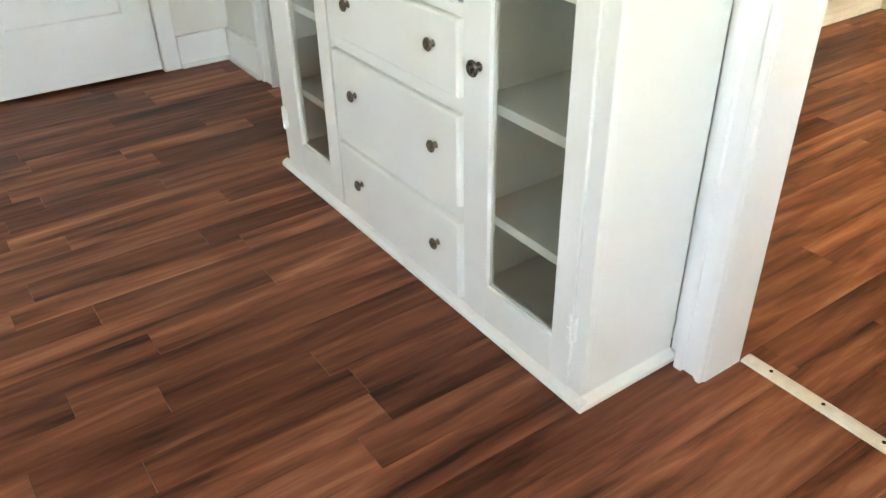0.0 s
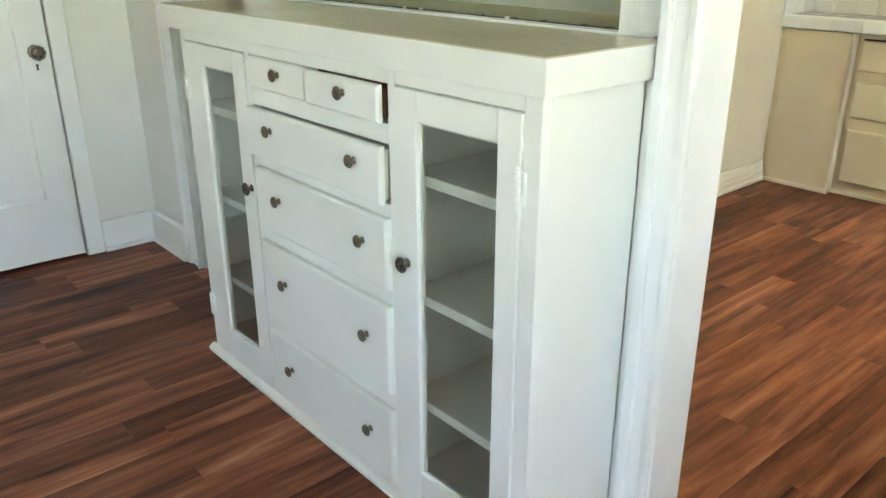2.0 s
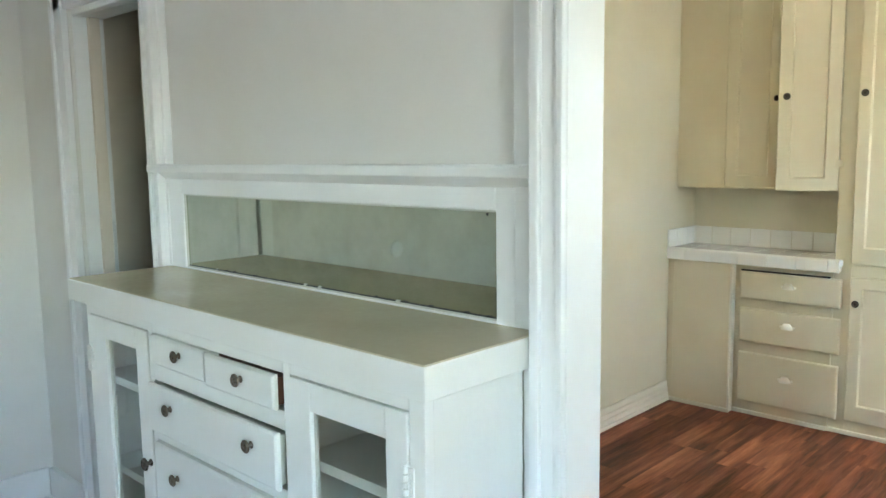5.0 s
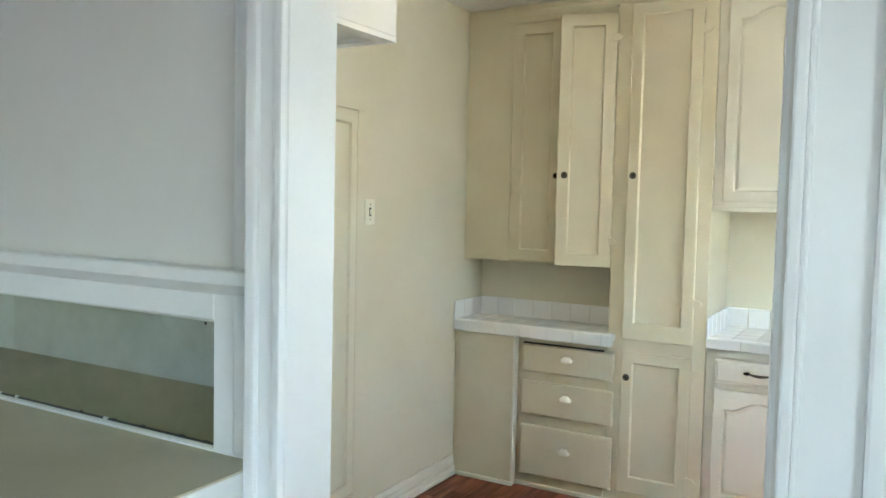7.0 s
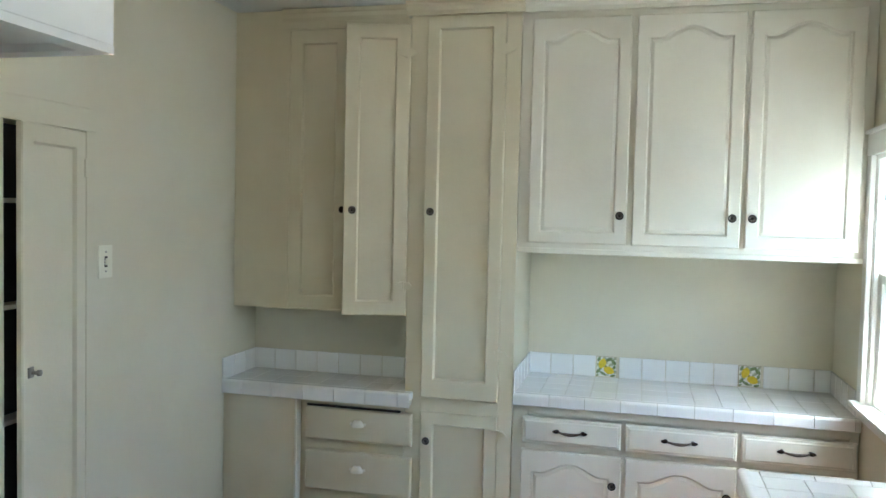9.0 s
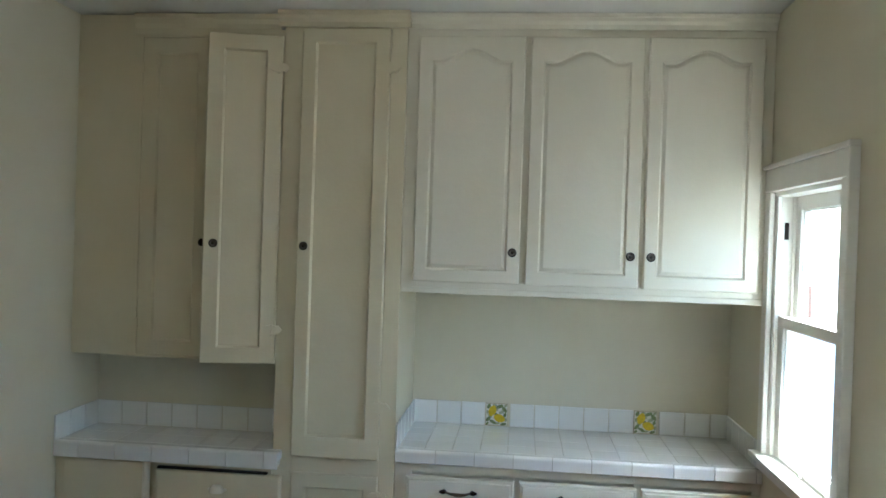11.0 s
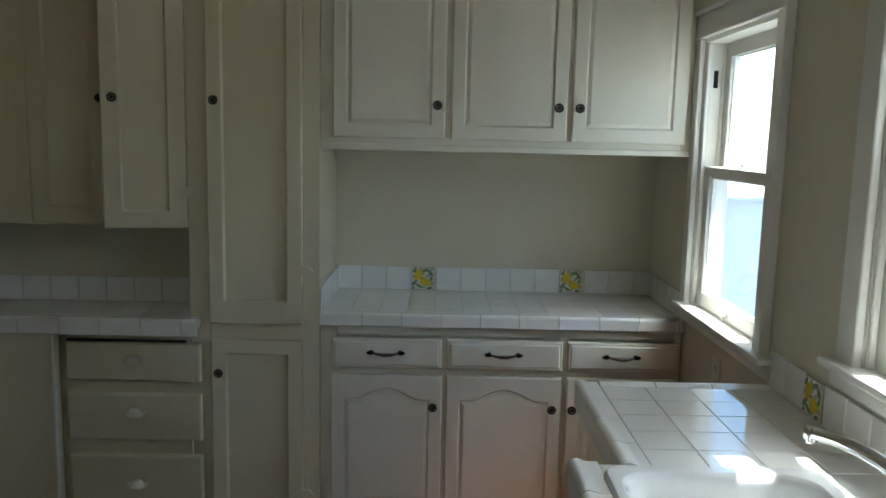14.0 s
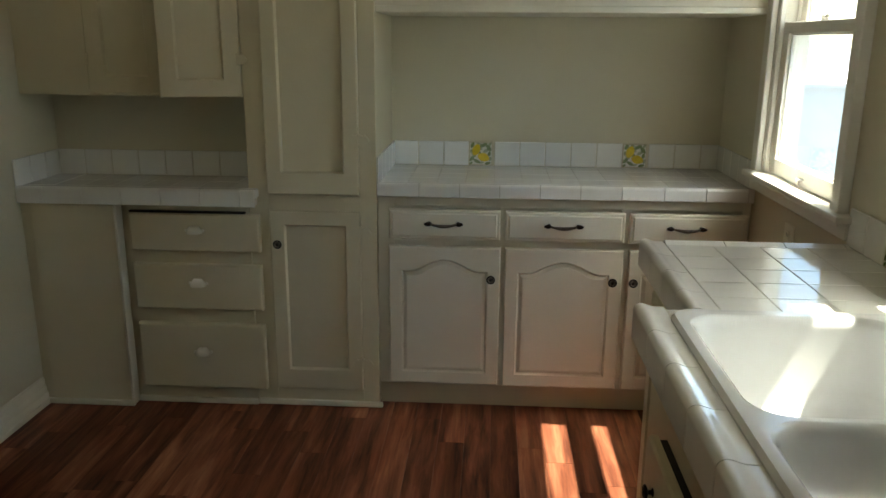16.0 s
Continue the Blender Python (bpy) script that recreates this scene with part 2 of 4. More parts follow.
def loop_points(u0, u1, v0, v1, rise, steps):
    """A rectangle whose head rises into a cathedral arch; the same count of points for any rise."""
    pts = [(u0, v0), (u1, v0), (u1, v1)]
    for i in range(1, steps):
        s = i / steps
        hump = max(0.0, math.sin(math.pi * min(1, max(0, (s - 0.14) / 0.72)))) ** 1.25
        pts.append((u1 + (u0 - u1) * s, v1 + rise * hump))
    pts.append((u0, v1))
    return pts


def panel_leaf(side, level, u0, u1, v0, v1, thick, margin, rise=0.0, raised=False, foot=None, drawer=False, slab=False):
    """A door or drawer front: rounded rim, sunk moulding and a flat or raised panel, with an arched head where rise is given."""
    bm, at, n = bmesh.new(), facing(side, level), 16
    foot = margin if foot is None else foot
    loops = [(0.0, thick, None), (0.0, 0.004, None), (0.004, 0.0, None)]
    if slab:
        loops += [(0.008, -0.0006, None)]
    elif not drawer:
        loops += [(0.0, 0.0, 1), (0.002, 0.003, 1)]
        loops += [(0.006, 0.0085, 1), (0.008, 0.0085, 1), (0.020, 0.002, 1)] if raised else [(0.007, 0.012, 1)]
    else:
        loops += [(0.011, 0.0, None), (0.015, -0.004, None)]
    rings = []
    for inset, depth, inner in loops:
        if inner:
            m = margin + inset
            pts = loop_points(u0 + m, u1 - m, v0 + foot + inset, v1 - margin - inset - rise, rise, n)
        else:
            pts = loop_points(u0 + inset, u1 - inset, v0 + inset, v1 - inset, 0.0, n)
        rings.append([bm.verts.new(at(u, v, depth)) for u, v in pts])
    for a, b in zip(rings, rings[1:]):
        k = len(a)
        for i in range(k):
            bm.faces.new((a[i], a[(i + 1) % k], b[(i + 1) % k], b[i]))
    bm.faces.new(rings[-1])
    bm.faces.new(rings[0])
    return bm


def knob(parent, side, level, u, v, mat, size=0.016, label="small round metal knob", ring=None):
    at = facing(side, level)
    base, tip = Vector(at(u, v, 0)), Vector(at(u, v, -1))
    s = size / 0.016
    bm = lathe(bmesh.new(), [(0.009 * s, 0), (0.009 * s, 0.002 * s), (0.0055 * s, 0.004 * s), (0.005 * s, 0.010 * s), (0.011 * s, 0.0125 * s), (0.0158 * s, 0.015 * s), (0.0160 * s, 0.0175 * s), (0.0135 * s, 0.020 * s), (0.011 * s, 0.0195 * s), (0.0095 * s, 0.0180 * s), (0.006 * s, 0.0180 * s), (0.004 * s, 0.0205 * s), (0.001 * s, 0.0212 * s)], base, tip - base, 20)
    made = part("knob", bm, mat, parent, label, True)
    if ring:
        part("ring", lathe(bmesh.new(), [(0.0122 * s, 0.0188 * s), (0.0122 * s, 0.0207 * s), (0.0108 * s, 0.0207 * s), (0.0108 * s, 0.0180 * s)], base, tip - base, 20), ring, parent, "bright worn ring on the knob", True)
    return made


def butt_hinge(parent, side, level, u, v, mat):
    bm, at = bmesh.new(), facing(side, level)
    for k in range(5):
        lathe(bm, [(0.0045, -0.0058), (0.0058, -0.005), (0.0058, 0.005), (0.0045, 0.0058)], at(u, v - 0.026 + 0.013 * k, -0.006), (0, 0, 1), 10)
    for s in (-1, 1):
        lathe(bm, [(0.0045, 0.0), (0.0045, 0.003), (0.002, 0.005)], at(u, v + s * 0.0318, -0.006), (0, 0, s), 10)
    p, q = at(u - 0.012, v - 0.028, -0.003), at(u + 0.012, v + 0.028, 0.004)
    box(bm, *(c for pair in zip(p, q) for c in sorted(pair)))
    return part("hinge", bm, mat, parent, "painted-over butt hinge")


def flag_hinge(parent, side, level, u, v, mat):
    """Old surface hinge with two pointed leaves, painted over."""
    bm, at = bmesh.new(), facing(side, level)
    for s in (-1, 1):
        shape = [(0.003, -0.020), (0.016, -0.014), (0.021, -0.020), (0.032, -0.008), (0.038, 0), (0.032, 0.008), (0.021, 0.020), (0.016, 0.014), (0.003, 0.020)]
        for d0, d1 in ((-0.0085, 0.001),):
            lo = [bm.verts.new(at(u + s * a, v + b, d1)) for a, b in shape]
            hi = [bm.verts.new(at(u + s * a, v + b, d0)) for a, b in shape]
            k = len(shape)
            for i in range(k):
                bm.faces.new((lo[i], lo[(i + 1) % k], hi[(i + 1) % k], hi[i]))
            bm.faces.new(lo)
            bm.faces.new(hi)
    lathe(bm, [(0.0035, -0.022), (0.0045, -0.02), (0.0045, 0.02), (0.0035, 0.022)], at(u, v, -0.003), (0, 0, 1), 8)
    return part("hinge", bm, mat, parent, "painted-over flag hinge")


def frame_ring(bm, side, level, u0, u1, v0, v1, thick, left, right, foot, head, bevel=0.002):
    """Four bars round an opening."""
    at = facing(side, level)
    for a, b, c, d in ((u0, u0 + left, v0, v1), (u1 - right, u1, v0, v1), (u0 + left, u1 - right, v0, v0 + foot), (u0 + left, u1 - right, v1 - head, v1)):
        p, q = at(a, c, 0), at(b, d, thick)
        box(bm, *(k for pair in zip(p, q) for k in sorted(pair)), bevel=bevel)
    return bm


# ---- floor, walls, ceilings ----
CEIL = 2.50
X_DIN, X_KIT, X_EAST, Y_WIN, Y_KLEFT, Y_BACK = 1.41, 1.462, 4.705, -0.15, 2.483, 3.735
WEST, SOUTH = -2.4, -1.4

floor = structure("floor", box(boxed(WEST - 0.1, X_KIT, SOUTH - 0.1, 4.4, -0.12, -0.010), X_KIT, 4.8, -0.3, 4.4, -0.12, -0.010), M_DARKGAP, "dark subfloor under red-brown laminate strips", "floor")
structure("ceiling_dining", boxed(WEST - 0.1, 1.44, SOUTH - 0.1, 4.4, CEIL, CEIL + 0.1), M_CEIL, "plain white painted dining room ceiling", "ceiling")
structure("ceiling_kitchen", boxed(1.445, 5.0, -0.32, 4.4, CEIL, CEIL + 0.1), M_CEIL, "plain off-white painted kitchen ceiling", "ceiling")

# partition between dining room and kitchen: opening y 0.54 to 1.215, doorway y 2.83 to 3.27
bm = bmesh.new()
box(bm, 1.375, X_KIT, SOUTH, 0.535, 0, CEIL)
box(bm, X_DIN, X_KIT, 1.222, 2.776, 0, CEIL)
box(bm, 1.375, X_KIT, 0.535, 1.222, 1.96, CEIL)
box(bm, 1.36, X_KIT, 3.276, 4.4, 0, CEIL)
box(bm, 1.38, X_KIT, 2.776, 3.276, 1.90, CEIL)
structure("wall_partition", bm, M_WALL, "white painted partition wall with two openings", "wall")
bm = bmesh.new()
box(bm, X_KIT, X_KIT + 0.006, 1.225, 2.483, 0, 1.86)
box(bm, X_KIT, X_KIT + 0.006, -0.15, 0.53, 0, CEIL)
box(bm, X_KIT, X_KIT + 0.006, 0.53, 1.225, 1.97, CEIL)
structure("wall_kitchen_west", bm, M_KWALL, "cream painted kitchen side of the partition", "wall")

# dining room, closed behind the walker, with two assumed window openings
bm = bmesh.new()
for a, b, c, d in ((SOUTH, 0.1, 0, CEIL), (0.8, 4.4, 0, CEIL), (0.1, 0.8, 0, 0.95), (0.1, 0.8, 1.9, CEIL)):
    box(bm, WEST - 0.1, WEST, a, b, c, d)
structure("wall_dining_west", bm, M_WALL, "white painted dining room wall with an assumed window opening", "wall")
bm = bmesh.new()
for a, b, c, d in ((WEST, -0.75, 0, CEIL), (0.15, 1.375, 0, CEIL), (-0.75, 0.15, 0, 0.93), (-0.75, 0.15, 1.93, CEIL)):
    box(bm, a, b, SOUTH - 0.1, SOUTH, c, d)
# unseen overhang, added only to block sun at the south opening
structure("eave_south", boxed(WEST - 0.3, 1.3, SOUTH - 1.2, SOUTH - 0.1, 2.12, 2.2), M_TRIM, "unseen overhang added to keep the sun out", "eave")
structure("wall_dining_south", bm, M_WALL, "white painted dining room wall with an assumed window opening", "wall")
bm = bmesh.new()
box(bm, WEST, 0.345, Y_BACK, Y_BACK + 0.12, 0, CEIL)
box(bm, 1.06, 1.36, Y_BACK, Y_BACK + 0.12, 0, CEIL)
box(bm, 0.345, 1.06, Y_BACK, Y_BACK + 0.12, 2.0, CEIL)
structure("wall_dining_north", bm, M_WALL, "white painted dining room end wall", "wall")
structure("wall_closet", boxed(0.2, 1.2, 4.3, 4.36, 0, CEIL), M_HALL, "plain closet back wall behind the door", "wall")

# unseen wall, added to block daylight leaking in beneath the closet door
structure("wall_house_north", box(boxed(WEST - 0.1, 4.86, 4.401, 4.46, -0.5, CEIL), 4.801, 4.86, 2.49, 4.40, -0.5, CEIL), M_HALL, "unseen outer wall added to stop daylight leaking in", "wall")

# hall behind the second doorway
for name, x0, x1, y0, y1 in (("wall_hall_east", 2.30, 2.36, 2.60, 3.75), ("wall_hall_north", X_KIT, 2.2995, 3.56, 3.62), ("wall_hall_south", X_KIT, 2.2995, 2.60, 2.63)):
    structure(name, boxed(x0, x1, y0, y1, 0, CEIL), M_HALL, "beige painted hall wall beyond the doorway", "wall")

# unseen dark sheet on the wing, added to cut light bounced into the kitchen
structure("wall_exterior", boxed(X_KIT + 0.001, X_KIT + 0.02, SOUTH - 0.1, -0.302, -0.5, CEIL), M_BOUNCE_CUT, "unseen grey-brown sheet added to cut bounced light", "wall")

# kitchen walls
bm = bmesh.new()
box(bm, 1.482, 2.885, Y_KLEFT, Y_KLEFT + 0.1, 0, CEIL)
box(bm, 3.235, 5.0, Y_KLEFT, Y_KLEFT + 0.1, 0, CEIL)
box(bm, 2.885, 3.235, Y_KLEFT, Y_KLEFT + 0.1, 1.862, CEIL)
box(bm, 2.885, 3.235, Y_KLEFT, Y_KLEFT + 0.1, 0, 0.172)
structure("wall_kitchen_north", bm, M_KWALL, "cream painted kitchen wall with a cupboard opening", "wall")
structure("wall_kitchen_east", boxed(X_EAST, X_EAST + 0.1, -0.3, 2.483, 0, CEIL), M_KWALL, "cream painted kitchen end wall behind the counters", "wall")
W1, W2 = (3.555, 4.185, 0.935, 1.865), (2.395, 3.040, 1.035, 1.865)
bm = bmesh.new()
for a, b, c, d in ((1.482, W2[0], 0, CEIL), (W2[1], W1[0], 0, CEIL), (W1[1], X_EAST, 0, CEIL), (W2[0], W2[1], 0, W2[2]), (W2[0], W2[1], W2[3], CEIL), (W1[0], W1[1], 0, W1[2]), (W1[0], W1[1], W1[3], CEIL)):
    box(bm, a, b, Y_WIN - 0.11, Y_WIN, c, d)
structure("wall_kitchen_south", bm, M_KWALL, "cream painted kitchen wall with two windows", "wall")

structure("wall_alcove", boxed(4.4595, 4.52, 1.647, 2.4825, 0, CEIL), M_KWALL, "cream painted wall behind the small counter", "wall")

# boxed-in soffit with a sunk underside
bm = bmesh.new()
box(bm, X_KIT + 0.006, 2.116, 1.535, 2.483, 1.880, CEIL, bevel=0.002)
for a, b, c, d in ((X_KIT + 0.006, 2.116, 1.535, 1.575), (X_KIT + 0.006, 2.116, 2.40, 2.483), (X_KIT + 0.006, 1.56, 1.575, 2.40), (2.076, 2.116, 1.575, 2.40)):
    box(bm, a, b, c, d, 1.867, 1.880)
structure("soffit", bm, M_TRIM, "white boxed soffit hanging from the kitchen ceiling", "soffit")

# ---- openings, casings, baseboards ----
def casing_upright(bm, x, y0, y1, z1, deep):
    """Flat casing with a rounded back band on its outer edge; y0 is the opening's edge."""
    s = 1 if y1 > y0 else -1
    box(bm, x, x + deep, min(y0, y1), max(y0, y1), 0, z1, bevel=0.004, seg=2)
    edge = y1 - s * 0.022
    box(bm, x - 0.010, x + 0.004, min(edge, y1), max(edge, y1), 0, z1, bevel=0.005, seg=2)
    for near, far, out in ((0.001, 0.015, 0.008), (0.015, 0.022, 0.004)):
        box(bm, x - out, x + 0.004, min(y0 + s * near, y0 + s * far), max(y0 + s * near, y0 + s * far), 0, z1, bevel=0.0035, seg=2)


structure("trim_filler", boxed(1.363, 1.409, 1.2855, 1.3145, 0, 1.02), M_TRIM, "white filler strip beside the sideboard", "trim")
door_frame = structure("trim_kitchen_opening", bmesh.new(), M_TRIM, "white moulded casing round the kitchen opening", "trim")
bm = bmesh.new()
casing_upright(bm, 1.346, 1.214, 1.285, 2.04, 0.063)
part("casing", bm, M_TRIM, door_frame)
bm = bmesh.new()
casing_upright(bm, 1.357, 0.530, 0.425, 2.04, 0.02)
part("casing", bm, M_TRIM, door_frame)
part("head_casing", boxed(1.350, 1.409, 0.40, 1.325, 1.96, 2.06, bevel=0.004, seg=2), M_TRIM, door_frame)
part("jamb", boxed(1.350, 1.464, 1.2115, 1.224, 0, 1.96, bevel=0.002), M_TRIM, door_frame, "glossy white jamb")
jamb = part("jamb", boxed(1.376, 1.464, 0.531, 0.543, 0, 1.96, bevel=0.002), M_TRIM, door_frame, "white jamb with an old strike plate")
part("strike_plate", boxed(1.427, 1.434, 0.543, 0.5442, 1.606, 1.619), M_BRONZE, jamb)
part("head_jamb", boxed(1.376, 1.464, 0.543, 1.212, 1.948, 1.962), M_TRIM, door_frame)

hall_frame = structure("trim_hall_doorway", bmesh.new(), M_TRIM, "white moulded casing round the hall doorway", "trim")
bm = bmesh.new()
casing_upright(bm, 1.372, 2.772, 2.704, 2.0, 0.038)
part("casing", bm, M_TRIM, hall_frame)
bm = bmesh.new()
casing_upright(bm, 1.345, 3.282, 3.385, 2.0, 0.015)
part("casing", bm, M_TRIM, hall_frame)
bm = bmesh.new()
box(bm, 1.345, 1.40, 2.704, 3.385, 1.885, 2.0, bevel=0.004, seg=2)
box(bm, 1.335, 1.40, 2.70, 3.40, 1.975, 2.01, bevel=0.005, seg=2)
box(bm, 1.37, 1.40, 2.78, 3.27, 1.862, 1.885, bevel=0.003)
part("head_casing", bm, M_TRIM, hall_frame)
for y0, y1 in ((2.764, 2.780), (3.272, 3.284)):
    part("jamb", boxed(1.372, 1.48, y0, y1, 0, 1.885, bevel=0.002), M_TRIM, hall_frame)
for y0, y1 in ((3.258, 3.272),):
    part("door_stop", boxed(1.42, 1.46, y0, y1, 0, 1.862, bevel=0.002), M_HALL, hall_frame)
part("head_jamb", boxed(1.40, 1.48, 2.780, 3.272, 1.862, 1.886), M_TRIM, hall_frame)

# thin moulding that borders the wall panel over the sideboard
panel_trim = structure("trim_wall_panel", bmesh.new(), M_TRIM, "thin white uprights beside the wall panel", "trim")
for y0, y1 in ((1.287, 1.358), (2.690, 2.706)):
    part("upright", boxed(1.386, 1.411, y0, y1, 1.05, CEIL, bevel=0.006, seg=2), M_TRIM, panel_trim)


def baseboard(name, runs, mat, label):
    ob = structure(name, bmesh.new(), mat, label, "baseboard")
    for x0, x1, y0, y1, h in runs:
        part("board", boxed(x0, x1, y0, y1, 0.0, h, bevel=0.004, seg=2), mat, ob)
        along_x = x1 - x0 > y1 - y0
        g = 0.012
        part("shoe", boxed(x0 if along_x else x0 - g, x1 if along_x else x1 + g * 0, y0 - (g if along_x else 0), y1 if not along_x else y1 - 0.001, 0.0, 0.018, bevel=0.006, seg=2), mat, ob)
    return ob


baseboard("baseboard_dining", [(1.128, 1.335, 3.715, 3.735, 0.133), (1.335, 1.36, 3.39, 3.715, 0.133)], M_TRIM, "tall white painted baseboard with a quarter round")
kitchen_board = structure("baseboard_kitchen", bmesh.new(), M_CABW, "white stepped kitchen baseboard", "baseboard")
for x0, x1 in ((3.28, 4.155), (2.13, 2.79)):
    for name, out, z0, z1 in (("board", 0.012, 0.0, 0.105), ("step", 0.016, 0.0, 0.074), ("step", 0.021, 0.0, 0.048), ("shoe", 0.030, 0.0, 0.020)):
        part(name, boxed(x0, x1, 2.483 - out, 2.4828 - out * 0.02, z0, z1, bevel=0.004, seg=2), M_CABW, kitchen_board)

# aluminium threshold strip
strip = thing("threshold_strip", 1.482, 0.88, 0.0, "worn aluminium carpet strip screwed across the opening", "threshold")
bm = prism(bmesh.new(), [(1.466, 0.0), (1.470, 0.004), (1.480, 0.006), (1.490, 0.006), (1.500, 0.004), (1.504, 0.0)], "y", 0.545, 1.212)
part("strip", bm, M_ALU, strip)
for y in (0.60, 0.76, 0.905, 1.03, 1.15):
    part("screw", lathe(bmesh.new(), [(0.0045, 0), (0.004, 0.0015), (0.001, 0.001)], (1.485, y, 0.0058), (0, 0, 1), 10), M_BRONZE, strip)

# ---- closet door at the end of the dining room ----
def closet_door():
    x0, x1, y, z1 = 0.42, 1.052, 3.738, 1.93
    trim = structure("trim_closet_door", bmesh.new(), M_TRIM, "white casing round the closet door", "trim")
    part("casing", boxed(1.058, 1.126, 3.716, 3.737, 0, 2.02, bevel=0.003), M_TRIM, trim)
    part("casing", boxed(0.345, 0.414, 3.716, 3.737, 0, 2.02, bevel=0.003), M_TRIM, trim)
    part("head_casing", boxed(0.345, 1.126, 3.714, 3.737, 1.945, 2.02, bevel=0.003), M_TRIM, trim)
    door = thing("door_closet", x0, y + 0.04, 0.0, "white painted panelled closet door standing slightly ajar", "door", "", "structure")
    leaf = part("leaf", panel_leaf("-y", y, x0, x1, 0.016, z1, 0.035, 0.105, foot=0.245), M_TRIM, door)
    u, v = 1.0, 0.822
    bm = lathe(bmesh.new(), [(0.026, 0), (0.024, 0.004), (0.011, 0.007), (0.011, 0.028), (0.02, 0.032), (0.028, 0.042), (0.028, 0.056), (0.020, 0.066), (0.006, 0.068)], (u, y, v), (0, -1, 0), 8)
    part("door_knob", bm, M_KNOB, leaf, "faceted glass-like knob, dark with age")
    bm = prism(bmesh.new(), [(u - 0.02, v - 0.055), (u - 0.014, v - 0.077), (u, v - 0.084), (u + 0.014, v - 0.077), (u + 0.02, v - 0.055), (u + 0.014, v - 0.036), (u, v - 0.03), (u - 0.014, v - 0.036)], "y", y - 0.003, y)
    plate = part("keyhole_plate", bm, M_TRIM, leaf)
    part("keyhole", prism(bmesh.new(), [(u - 0.004, v - 0.066), (u + 0.004, v - 0.066), (u + 0.003, v - 0.054), (u + 0.005, v - 0.047), (u, v - 0.043), (u - 0.005, v - 0.047), (u - 0.003, v - 0.054)], "y", y - 0.0045, y - 0.002), M_BLACK, leaf)
    door.rotation_euler = (0, 0, radians(-2.2))


closet_door()

# ---- built-in sideboard ----
def glass_door(parent, y0, y1, z0, z1, gy0, gy1, gz0, gz1, x, knob_y, knob_z, hinge_y):
    bm = frame_ring(bmesh.new(), "-x", x, y0, y1, z0, z1, 0.022, gy0 - y0, y1 - gy1, gz0 - z0, z1 - gz1, 0.0015)
    door = part("door", bm, M_BUFFET, parent, "white glazed door with chipped putty")
    bm = frame_ring(bmesh.new(), "-x", x + 0.008, gy0, gy1, gz0, gz1, 0.010, 0.005, 0.005, 0.005, 0.005, 0.0012)
    part("putty_bead", bm, M_BUFFET_IN, door)
    pane = part("pane", boxed(x + 0.010, x + 0.013, gy0 + 0.003, gy1 - 0.003, gz0 + 0.003, gz1 - 0.003), M_GLASS, door)
    pane.visible_shadow = False
    knob(door, "-x", x, knob_y, knob_z, M_KNOB, 0.017, "dark turned metal door knob")
    for z in (0.830, 0.174):
        butt_hinge(door, "-x", x, hinge_y, z, M_BUFFET)
    return door


